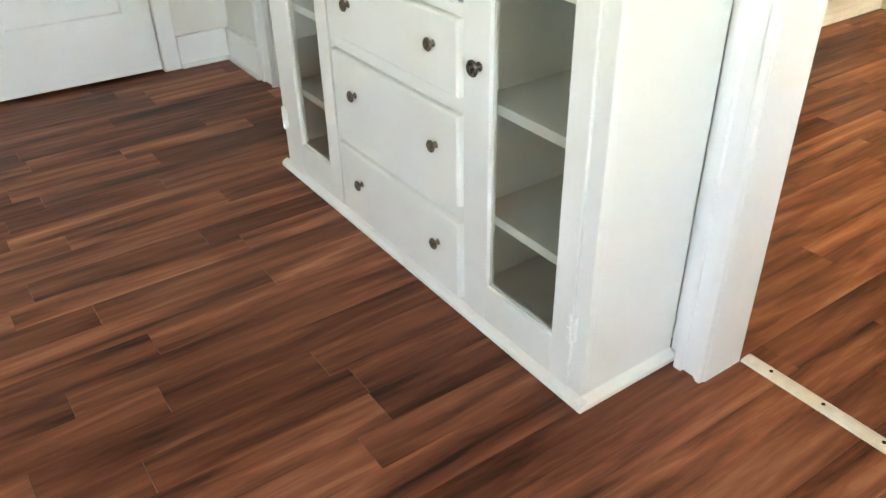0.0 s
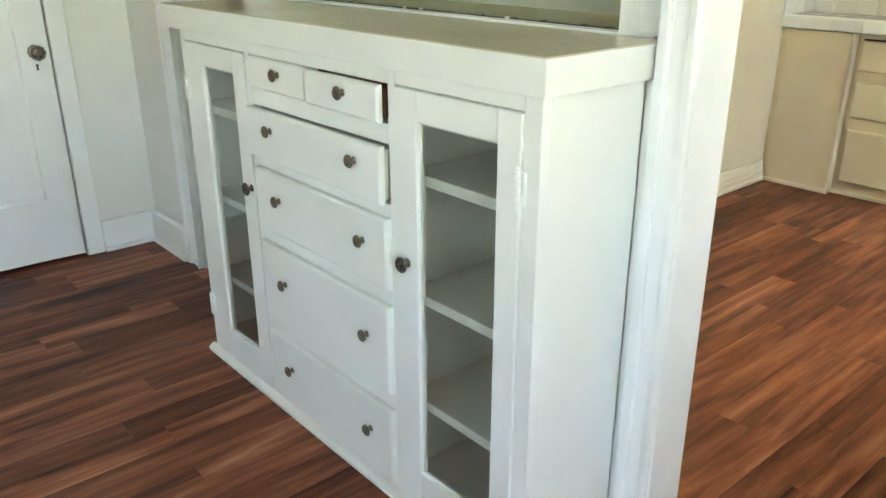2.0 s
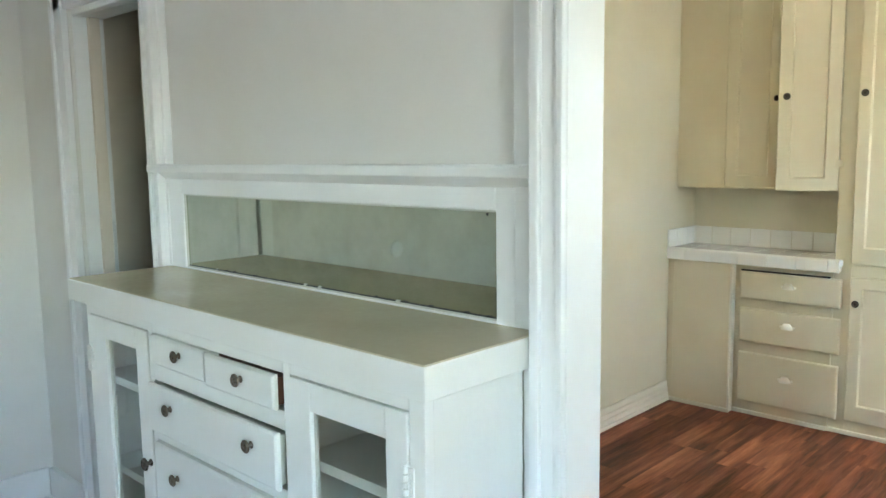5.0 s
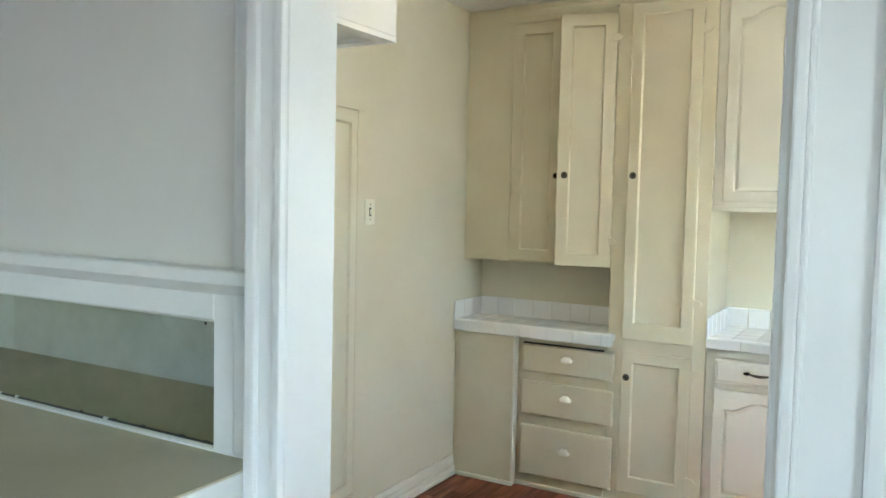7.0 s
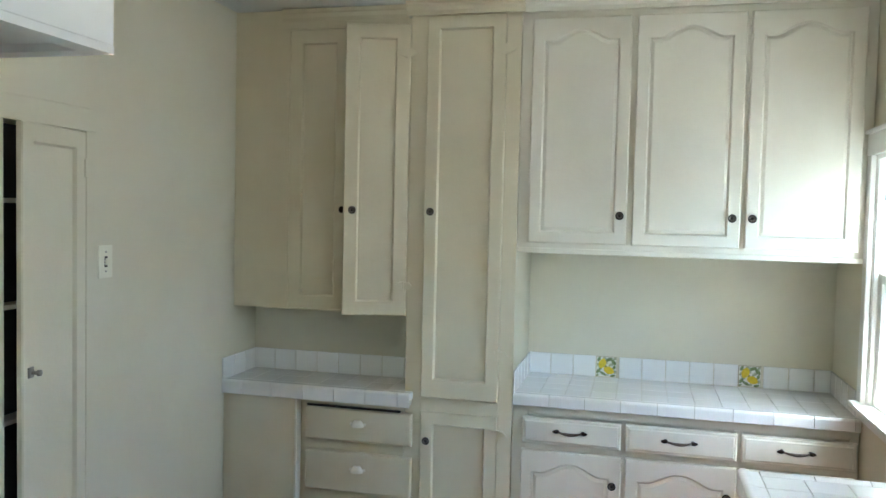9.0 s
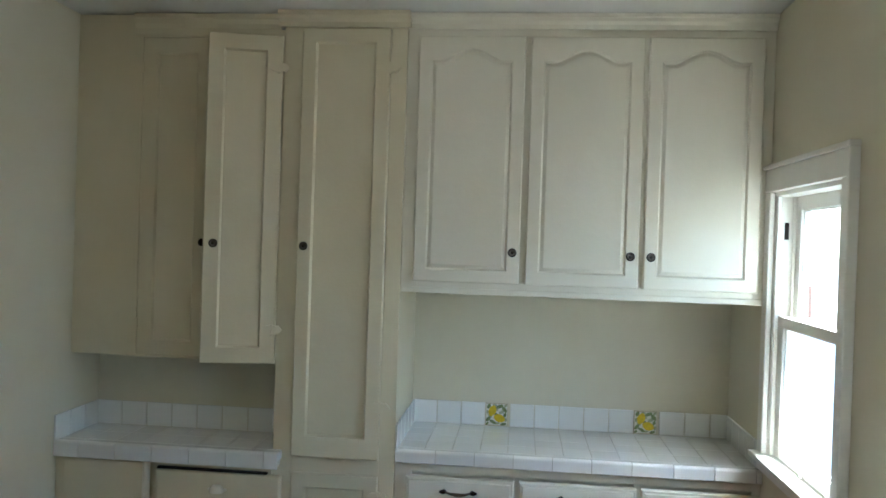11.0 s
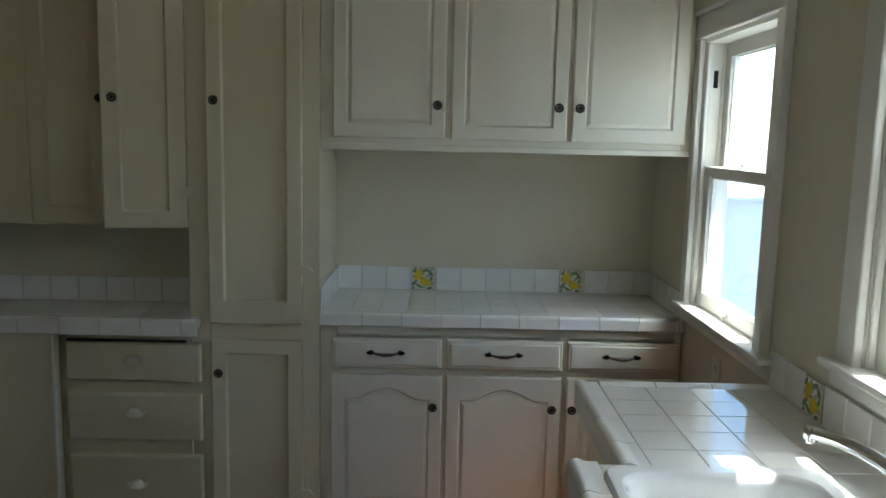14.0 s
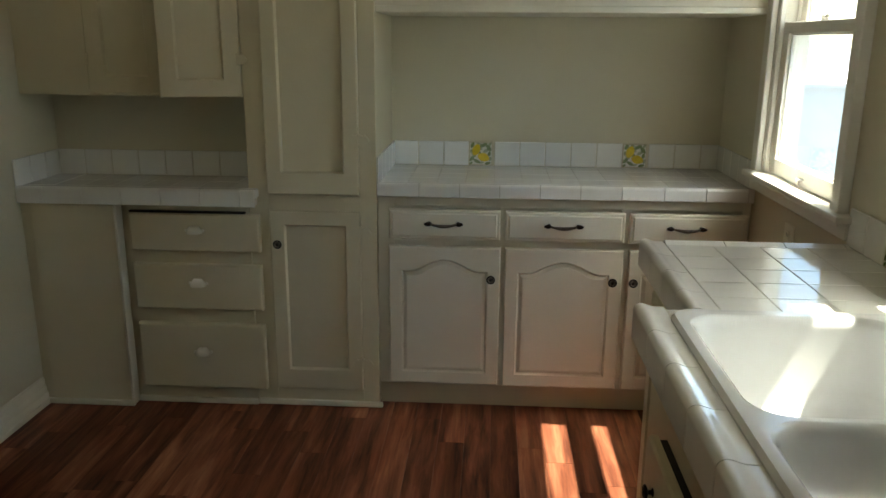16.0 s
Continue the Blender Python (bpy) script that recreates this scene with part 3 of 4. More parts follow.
def sideboard():
    xf, y0, y1, zt = 1.10, 1.315, 2.637, 0.984
    sb = thing("sideboard", 1.25, 1.97, 0.0, "white built-in sideboard with glazed doors and six drawers", "sideboard")
    # carcass: sides, dividers, bottom, back, face frame
    for a, b in ((y0, y0 + 0.02), (y1 - 0.02, y1)):
        part("side_panel", boxed(xf + 0.02, 1.3612, a, b, 0.0, zt, bevel=0.0015), M_BUFFET, sb)
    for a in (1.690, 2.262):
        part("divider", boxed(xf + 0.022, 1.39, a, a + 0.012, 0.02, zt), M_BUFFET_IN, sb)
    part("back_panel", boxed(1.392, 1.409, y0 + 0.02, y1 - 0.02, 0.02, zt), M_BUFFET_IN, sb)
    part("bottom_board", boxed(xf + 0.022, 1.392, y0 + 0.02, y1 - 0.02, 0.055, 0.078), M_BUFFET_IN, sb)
    bm = bmesh.new()
    for a, b, c, d in ((y0, 1.352, 0.0, zt), (2.616, y1, 0.0, zt), (1.686, 1.709, 0.0, zt), (2.254, 2.276, 0.0, zt), (1.352, 1.686, 0.955, zt), (2.276, 2.616, 0.955, zt), (1.709, 2.254, 0.953, zt), (1.709, 2.254, 0.835, 0.876), (1.709, 2.254, 0.683, 0.711), (1.709, 2.254, 0.487, 0.522), (1.709, 2.254, 0.233, 0.274), (1.352, 1.686, 0.0, 0.020), (2.276, 2.616, 0.0, 0.020), (1.709, 2.254, 0.0, 0.032), (1.983, 1.987, 0.876, 0.953)):
        box(bm, xf, xf + 0.022, a, b, c, d, bevel=0.0012)
    part("face_frame", bm, M_BUFFET, sb)
    top = part("top", boxed(1.080, 1.409, 1.294, 2.706, zt, 1.043, bevel=0.003, seg=2), M_BUFFET, sb)
    part("top_face", boxed(1.083, 1.399, 1.297, 2.703, 1.040, 1.0455, bevel=0.002), M_TOP, top, "cream painted top, scuffed and glossy")
    bm = bmesh.new()
    prof = [(xf - 0.019, 0.0), (xf - 0.019, 0.010), (xf - 0.012, 0.017), (xf, 0.022), (xf, 0.0)]
    prism(bm, prof, "y", y0 - 0.018, y1 + 0.018)
    prism(bm, [(y0 - 0.019, 0.0), (y0 - 0.019, 0.010), (y0 - 0.012, 0.017), (y0, 0.022), (y0, 0.0)], "x", xf - 0.018, 1.36)
    part("base_moulding", bm, M_BUFFET, sb)
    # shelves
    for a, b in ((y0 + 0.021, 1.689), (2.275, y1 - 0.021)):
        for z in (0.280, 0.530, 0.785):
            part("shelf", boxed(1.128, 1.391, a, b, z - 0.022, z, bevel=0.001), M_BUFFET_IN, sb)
    glass_door(sb, 1.354, 1.684, 0.022, 0.952, 1.408, 1.620, 0.116, 0.895, xf - 0.004, 1.652, 0.606, 1.354)
    glass_door(sb, 2.278, 2.614, 0.022, 0.952, 2.340, 2.516, 0.118, 0.898, xf - 0.004, 2.292, 0.613, 2.613)
    # drawers: across, up, and how far each stands out
    rows = [(1.993, 2.252, 0.878, 0.951, 0.0105, (2.105,)), (1.716, 1.978, 0.878, 0.951, 0.020, (1.831,)),
            (1.712, 2.252, 0.713, 0.833, 0.022, (1.799, 2.138)), (1.711, 2.252, 0.524, 0.681, 0.0135, (1.792, 2.138)),
            (1.711, 2.252, 0.276, 0.485, 0.0135, (1.790, 2.139)), (1.711, 2.252, 0.034, 0.231, 0.0135, (1.790, 2.139))]
    for a, b, c, d, out, knobs in rows:
        x = xf - out
        front = panel_leaf("-x", x, a, b, c, d, 0.018 if out < 0.015 else 0.012, 0.02, slab=True)
        dr = part("drawer", front, M_BUFFET, sb, "white drawer front" if out < 0.015 else "white drawer standing a little open")
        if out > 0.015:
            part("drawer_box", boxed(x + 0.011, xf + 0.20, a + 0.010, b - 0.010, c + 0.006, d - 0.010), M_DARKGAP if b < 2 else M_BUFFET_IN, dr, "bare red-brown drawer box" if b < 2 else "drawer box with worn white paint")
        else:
            # unseen box runs past the closed front; its dark colour stands for shade
            part("drawer_box", boxed(x + 0.019, xf + 0.20, a - 0.001, b + 0.001, c + 0.001, d + 0.001), M_DARKGAP, dr, "dark wooden drawer box, standing for shade round the front")
        z = {0.878: 0.922, 0.713: 0.790, 0.524: 0.617, 0.276: 0.396, 0.034: 0.150}[c]
        for y in knobs:
            knob(dr, "-x", x, y, z, M_KNOBLIGHT, 0.0142, "worn two-tone metal knob")


sideboard()

# ---- mirror and ledge above the sideboard ----
mirror = thing("wall_mirror", 1.40, 2.0, 1.0455, "long low mirror with aged silvering in a white frame", "mirror")
bm = frame_ring(bmesh.new(), "-x", 1.390, 1.325, 2.712, 1.0455, 1.330, 0.019, 0.079, 0.10, 0.004, 0.062, 0.002)
part("frame", bm, M_TRIM, mirror)
bm = frame_ring(bmesh.new(), "-x", 1.396, 1.404, 2.612, 1.0495, 1.268, 0.010, 0.004, 0.004, 0.004, 0.004, 0.001)
part("bead", bm, M_BUFFET_IN, mirror)
part("glass", boxed(1.4010, 1.4060, 1.405, 2.611, 1.050, 1.267), M_MIRROR, mirror, "spotted old mirror glass")

part("desilvered_edge", boxed(1.3985, 1.4008, 1.41, 2.605, 1.0535, 1.0558), M_BLACK, mirror, "black desilvered line along the foot")
rng_chip = random.Random(3)
for i in range(14):
    y = rng_chip.uniform(1.41, 2.59)
    w = rng_chip.uniform(0.003, 0.012)
    part("chip", boxed(1.3984, 1.4007, y, y + w, 1.0535, 1.0560 + rng_chip.uniform(0.001, 0.0025)), M_BLACK if i % 3 else M_BUFFET_IN, mirror)
part("speck", lathe(bmesh.new(), [(0.003, 0), (0.002, 0.0006)], (1.4008, 1.434, 1.259), (-1, 0, 0), 8), M_BLACK, mirror)

ledge = thing("wall_shelf", 1.39, 2.05, 1.33, "narrow white ledge above the mirror", "shelf")
part("board", boxed(1.362, 1.4085, 1.302, 2.775, 1.330, 1.356, bevel=0.006, seg=3), M_TRIM, ledge)
part("cove", prism(bmesh.new(), [(1.368, 1.330), (1.380, 1.318), (1.390, 1.312), (1.390, 1.330)], "y", 1.312, 2.765), M_TRIM, ledge)

# ---- kitchen cabinets ----
def crown(parent, x, y0, y1, z0, z1, out, mat):
    prof = [(x, z0), (x - out * 0.35, z0), (x - out * 0.42, z0 + (z1 - z0) * 0.3), (x - out * 0.75, z0 + (z1 - z0) * 0.5), (x - out * 0.8, z0 + (z1 - z0) * 0.72), (x - out, z0 + (z1 - z0) * 0.8), (x - out, z1), (x, z1)]
    return part("crown_moulding", prism(bmesh.new(), prof, "y", y0, y1), mat, parent)


def cup_pull(parent, x, y, z, mat):
    """A bin pull: a rounded hood over an open underside, on a narrow flange."""
    bm, n, m = bmesh.new(), 16, 6
    hood = []
    for i in range(m + 1):
        a = math.pi / 2 * i / m
        hood.append([bm.verts.new((x - 0.002 - 0.024 * math.cos(a) ** 0.8 * math.sin(math.pi * j / n) ** 0.7, y + 0.029 * math.cos(math.pi * j / n) * (1 - 0.5 * math.sin(a) ** 2), z - 0.013 + 0.028 * math.sin(a))) for j in range(n + 1)])
    for lo, hi in zip(hood, hood[1:]):
        for j in range(n):
            bm.faces.new((lo[j], lo[j + 1], hi[j + 1], hi[j]))
    bm.faces.new(hood[0])
    bm.faces.new(hood[-1])
    bm.faces.new([r[0] for r in hood] + [r[n] for r in reversed(hood)])
    made = part("cup_pull", bm, mat, parent, "painted-over cup pull", "edges")
    for s in (-1, 1):
        part("ear", lathe(bmesh.new(), [(0.007, 0), (0.0065, 0.002), (0.004, 0.003)], (x, y + s * 0.031, z - 0.004), (-1, 0, 0), 12), mat, parent, "", "edges")
    return made


def bar_pull(parent, x, y, z, mat):
    """A slim spindle between two flared ends, dropping a little at its middle."""
    pts, radii = [], []
    for i in range(17):
        k = i / 16
        swell = math.sin(math.pi * k)
        pts.append((x - 0.010 - 0.012 * swell ** 0.5, y - 0.046 + 0.092 * k, z - 0.005 * swell))
        radii.append(0.0042 + 0.0026 * swell ** 2)
    made = part("bar_pull", tube(bmesh.new(), pts, radii, 12), M_PULLBAR, parent, "worn pewter spindle of the pull", "edges")
    for s in (-1, 1):
        end = (x, y + s * 0.052, z)
        bm = lathe(bmesh.new(), [(0.0085, 0), (0.0080, 0.003), (0.006, 0.008), (0.0075, 0.013), (0.005, 0.017)], end, (-1, 0, 0), 14)
        lathe(bm, [(0.0075, -0.006), (0.0085, 0.0), (0.0065, 0.006), (0.0035, 0.013)], (x - 0.010, y + s * 0.057, z), (0, s, 0), 12)
        part("pull_end", bm, mat, parent, "", "edges")
    return made


# upper cabinet over the small counter, one leaf standing open
uc = thing("wall_cabinet", 4.30, 2.06, 1.172, "tall cream wall cabinet with one leaf standing open", "cabinet")
xf = 4.240
part("body", boxed(xf + 0.016, 4.455, 1.648, 2.482, 1.172, 2.44), M_CAB, uc)
part("filler_board", boxed(xf + 0.004, xf + 0.016, 2.236, 2.482, 1.172, 2.497, bevel=0.001), M_CAB, uc)
bm = frame_ring(bmesh.new(), "-x", xf - 0.004, 1.648, 2.236, 1.172, 2.44, 0.020, 0.014, 0.022, 0.012, 0.03, 0.001)
part("face_frame", bm, M_CAB, uc)
# thin near-black sheet paints the shade behind the open leaf
part("dark_recess", boxed(xf + 0.006, xf + 0.015, 1.662, 2.214, 1.185, 2.41), M_SHADE, uc, "dark sheet standing for shade behind the open leaf")
crown(uc, xf, 1.668, 2.248, 2.420, 2.497, 0.020, M_CAB)
leaf = part("door", panel_leaf("-x", xf - 0.008, 1.934, 2.212, 1.178, 2.408, 0.018, 0.058), M_CAB, uc)
knob(leaf, "-x", xf - 0.008, 1.952, 1.622, M_BRONZE, 0.015)
for z in (2.29, 1.30):
    part("latch", boxed(xf - 0.012, xf - 0.007, 2.205, 2.222, z - 0.02, z + 0.02, bevel=0.002), M_CAB, leaf)
open_leaf = thing("cabinet_door", xf - 0.012, 1.652, 1.172, "cream cabinet leaf standing ajar on its hinges", "cabinet door")
lf = part("leaf", panel_leaf("-x", xf - 0.030, 1.654, 1.930, 1.172, 2.410, 0.018, 0.058), M_CAB, open_leaf)
knob(lf, "-x", xf - 0.030, 1.890, 1.622, M_BRONZE, 0.0165, "black knob with a bright ring", M_PULLBAR)
for z in (2.29, 1.30):
    flag_hinge(lf, "-x", xf - 0.030, 1.668, z, M_HINGE)
open_leaf.rotation_euler = (0, 0, radians(14.5))

# base cabinet with three drawers
bc = thing("drawer_cabinet", 4.30, 2.05, 0.0, "cream base cabinet with three drawers and a plain panel", "cabinet")
part("body", boxed(4.205, 4.455, 1.648, 2.482, 0.0, 0.785), M_CAB, bc)
part("plain_panel", boxed(4.155, 4.204, 2.132, 2.445, 0.0, 0.787, bevel=0.002), M_CAB, bc)
part("filler_board", boxed(4.163, 4.204, 2.446, 2.482, 0.0, 0.787, bevel=0.001), M_CAB, bc)
part("edge_strip", boxed(4.150, 4.200, 2.120, 2.131, 0.0, 0.787, bevel=0.003), M_CABW, bc)
# shade above the top drawer, put in as a near-black strip
part("gap", boxed(4.188, 4.206, 1.66, 2.09, 0.7545, 0.7615), M_SHADE, bc, "dark strip painted as shade above the top drawer")
for c, d, zk in ((0.614, 0.754, 0.697), (0.390, 0.562, 0.496), (0.072, 0.330, 0.224)):
    dr = part("drawer", panel_leaf("-x", 4.176, 1.606, 2.089, c, d, 0.028, 0.02, slab=True), M_CAB, bc)
    cup_pull(dr, 4.1755, 1.845, zk, M_PULL)
part("base_shoe", boxed(4.190, 4.206, 1.648, 2.121, 0.0, 0.022, bevel=0.006, seg=2), M_CABW, bc)
part("base_shoe", boxed(4.141, 4.156, 2.117, 2.482, 0.0, 0.022, bevel=0.006, seg=2), M_CABW, bc)

# tall pantry cupboard
pt = thing("pantry_cabinet", 4.30, 1.41, 0.0, "full-height cream pantry cupboard with two leaves", "cabinet")
part("body", boxed(4.232, 4.70, 1.182, 1.645, 0.0, 2.45), M_CAB, pt)
bm = bmesh.new()
for a, b, c, d in ((1.574, 1.647, 0.0, 2.45), (1.180, 1.238, 0.0, 2.45), (1.238, 1.574, 0.768, 0.826), (1.238, 1.574, 2.430, 2.45), (1.238, 1.574, 0.0, 0.072)):
    box(bm, 4.215, 4.233, a, b, c, d, bevel=0.001)
part("face_frame", bm, M_CAB, pt)
for c, d, zk, hz in ((0.829, 2.438, 1.622, (2.293, 1.028)), (0.070, 0.768, 0.645, (0.692, 0.180))):
    face = 4.196 if c > 0.5 else 4.203
    leaf = part("door", panel_leaf("-x", face, 1.240, 1.574, c, d, 4.2145 - face, 0.052, foot=0.078), M_CAB, pt)
    knob(leaf, "-x", face, 1.543, zk, M_BRONZE, 0.0165, "black knob with a bright ring", M_PULLBAR)
    for z in hz:
        flag_hinge(leaf, "-x", face + 0.004, 1.238, z, M_HINGE)
crown(pt, 4.222, 1.168, 1.666, 2.445, 2.499, 0.050, M_CAB)
part("base_shoe", boxed(4.200, 4.216, 1.165, 1.648, 0.0, 0.022, bevel=0.006, seg=2), M_CABW, pt)

# wall cabinets over the long counter
wc = thing("wall_cabinet", 4.40, 0.52, 1.462, "ivory wall cabinets with three arched raised-panel doors", "cabinet")
part("body", boxed(4.252, 4.70, -0.149, 1.179, 1.462, 2.499), M_CABW, wc)
bm = bmesh.new()
for a, b, c, d in ((-0.149, -0.100, 1.462, 2.45), (1.118, 1.179, 1.462, 2.45), (-0.100, 1.118, 1.462, 1.51), (-0.100, 1.118, 2.39, 2.45), (0.280, 0.312, 1.51, 2.39), (0.708, 0.742, 1.51, 2.39)):
    box(bm, 4.235, 4.253, a, b, c, d, bevel=0.001)
part("face_frame", bm, M_CABW, wc)
part("light_rail", boxed(4.228, 4.236, -0.149, 1.179, 1.462, 1.484, bevel=0.003), M_CABW, wc)
crown(wc, 4.236, -0.149, 1.179, 2.445, 2.499, 0.034, M_CABW)
for a, b, yk in ((0.740, 1.134, 0.767), (0.311, 0.719, 0.343), (-0.109, 0.294, 0.270)):
    leaf = part("door", panel_leaf("-x", 4.213, a, b, 1.505, 2.416, 0.022, 0.046, rise=0.044, raised=True), M_CABW, wc)
    knob(leaf, "-x", 4.213, yk, 1.622, M_BRONZE, 0.0165, "black knob with a bright ring", M_PULLBAR)

# base cabinets under the long counter
bb = thing("base_cabinet", 4.40, 0.52, 0.0, "ivory base cabinets with three drawers above arched doors", "cabinet")
part("body", boxed(4.252, 4.70, -0.149, 1.179, 0.095, 0.822), M_CABW, bb)
bm = bmesh.new()
for a, b, c, d in ((-0.149, -0.12, 0.095, 0.822), (1.118, 1.179, 0.095, 0.822), (-0.12, 1.118, 0.79, 0.822), (-0.12, 1.118, 0.643, 0.683), (-0.12, 1.118, 0.095, 0.118), (0.268, 0.298, 0.118, 0.643), (0.703, 0.734, 0.118, 0.643), (0.268, 0.298, 0.683, 0.79), (0.703, 0.734, 0.683, 0.79)):
    box(bm, 4.235, 4.253, a, b, c, d, bevel=0.001)
part("face_frame", bm, M_CABW, bb)
part("toe_kick", boxed(4.262, 4.28, -0.149, 1.179, 0.0, 0.095), M_CAB, bb)
for a, b, yk in ((0.733, 1.136, 0.937), (0.289, 0.714, 0.507), (-0.138, 0.272, 0.076)):
    dr = part("drawer", panel_leaf("-x", 4.213, a, b, 0.670, 0.779, 0.022, 0.02, drawer=True), M_CABW, bb)
    bar_pull(dr, 4.210, yk, 0.730, M_BRONZE)
for a, b, yk in ((0.729, 1.138, 0.763), (0.288, 0.713, 0.324), (-0.138, 0.268, 0.250)):
    leaf = part("door", panel_leaf("-x", 4.213, a, b, 0.105, 0.642, 0.022, 0.046, rise=0.044, raised=True), M_CABW, bb)
    knob(leaf, "-x", 4.213, yk, 0.527, M_BRONZE, 0.0165, "black knob with a bright ring", M_PULLBAR)

# ---- tiled counters ----
def tile_mesh(dx, dy, dz, edge=0.002):
    return finish(boxed(0, dx, 0, dy, 0, dz, bevel=edge), "tile", M_TILE, Vector((0, 0, 0)))


def lay(mesh, parent, x, y, z, name="tile"):
    ob = new(name, mesh)
    ob.parent = parent
    ob.location = Vector((x, y, z)) * SCALE - ORIGIN[parent]
    return ob


def nose_profile(front, depth, top, low, s):
    """Edge tile: a rounded lip raised over the field, front at front, running back by depth along s."""
    lip, r, rise = 0.030, 0.013, 0.0075
    pts = [(front + s * depth, low + 0.03), (front + s * depth, top + 0.0012)]
    for i in range(9):
        k = i / 8
        pts.append((front + s * (lip + 0.010 - (lip + 0.010 - r) * k), top + 0.0012 + (rise - 0.0012) * 0.5 * (1 - math.cos(math.pi * k))))
    pts += [(front + s * (r - r * math.sin(a)), top + rise - r + r * math.cos(a)) for a in (math.pi / 2 * i / 9 for i in range(1, 10))]
    pts += [(front, low + 0.003), (front + s * 0.003, low), (front + s * 0.010, low), (front + s * 0.010, low + 0.03)]
    return pts


def nose_tile(bm, mat, parent):
    return part("nose_tile", bm, mat, parent, "", "edges")


def lemon_tile(parent, origin, right, up, out, size):
    """A painted tile: two lemons and leaves on cream with a brown rim."""
    o, r, u, n = (Vector(v) for v in (origin, right, up, out))
    def slab(a0, a1, b0, b1, h0, h1):
        p, q = o + r * a0 + u * b0 + n * h0, o + r * a1 + u * b1 + n * h1
        return boxed(*(k for pair in zip(p, q) for k in sorted(pair)))
    tile = part("lemon_tile", slab(0.001, size - 0.001, 0.001, size - 0.001, 0.0, 0.008), M_BROWNLINE, parent, "tile painted with lemons and leaves")
    part("ground", slab(0.004, size - 0.004, 0.004, size - 0.004, 0.008, 0.0085), M_TILEBACK, tile)
    def blot(name, ca, cb, la, lb, turn, mat, h):
        bm = bmesh.new()
        pts = []
        for i in range(14):
            k = 2 * math.pi * i / 14
            a, b = la * math.cos(k) * (1 + 0.12 * math.cos(2 * k)), lb * math.sin(k)
            pts.append((ca + a * math.cos(turn) - b * math.sin(turn), cb + a * math.sin(turn) + b * math.cos(turn)))
        lo = [bm.verts.new(o + r * a + u * b + n * 0.008) for a, b in pts]
        hi = [bm.verts.new(o + r * a + u * b + n * h) for a, b in pts]
        for i in range(14):
            bm.faces.new((lo[i], lo[(i + 1) % 14], hi[(i + 1) % 14], hi[i]))
        bm.faces.new(hi)
        bm.faces.new(lo)
        part(name, bm, mat, tile)
    s = size
    for ca, cb, la, lb, turn in ((0.62, 0.86, 0.16, 0.05, 0.4), (0.83, 0.74, 0.15, 0.055, -0.9), (0.15, 0.86, 0.11, 0.05, 1.1), (0.86, 0.50, 0.10, 0.045, 1.3), (0.14, 0.30, 0.13, 0.05, 0.9), (0.34, 0.18, 0.15, 0.045, -0.5), (0.46, 0.52, 0.11, 0.04, 2.2), (0.80, 0.10, 0.12, 0.04, 0.2), (0.10, 0.10, 0.07, 0.03, 0.7)):
        blot("leaf", ca * s, cb * s, la * s, lb * s * 1.5, turn, M_LEAF, 0.0092)
    for ca, cb, la, lb, turn in ((0.72, 0.62, 0.13, 0.05, 0.5), (0.50, 0.74, 0.09, 0.04, 1.9), (0.22, 0.44, 0.10, 0.04, 2.5), (0.88, 0.90, 0.08, 0.04, 0.8), (0.52, 0.12, 0.11, 0.035, 0.1), (0.90, 0.28, 0.09, 0.04, 1.5), (0.10, 0.60, 0.08, 0.035, 1.5), (0.42, 0.91, 0.10, 0.035, -0.2)):
        blot("leaf", ca * s, cb * s, la * s, lb * s * 1.4, turn, M_LEAFPALE, 0.0089)
    for ca, cb, la, lb, turn in ((0.31, 0.66, 0.23, 0.17, 1.2), (0.62, 0.35, 0.23, 0.18, -0.3)):
        blot("lemon", ca * s, cb * s, la * s, lb * s, turn, M_LEMON, 0.0098)


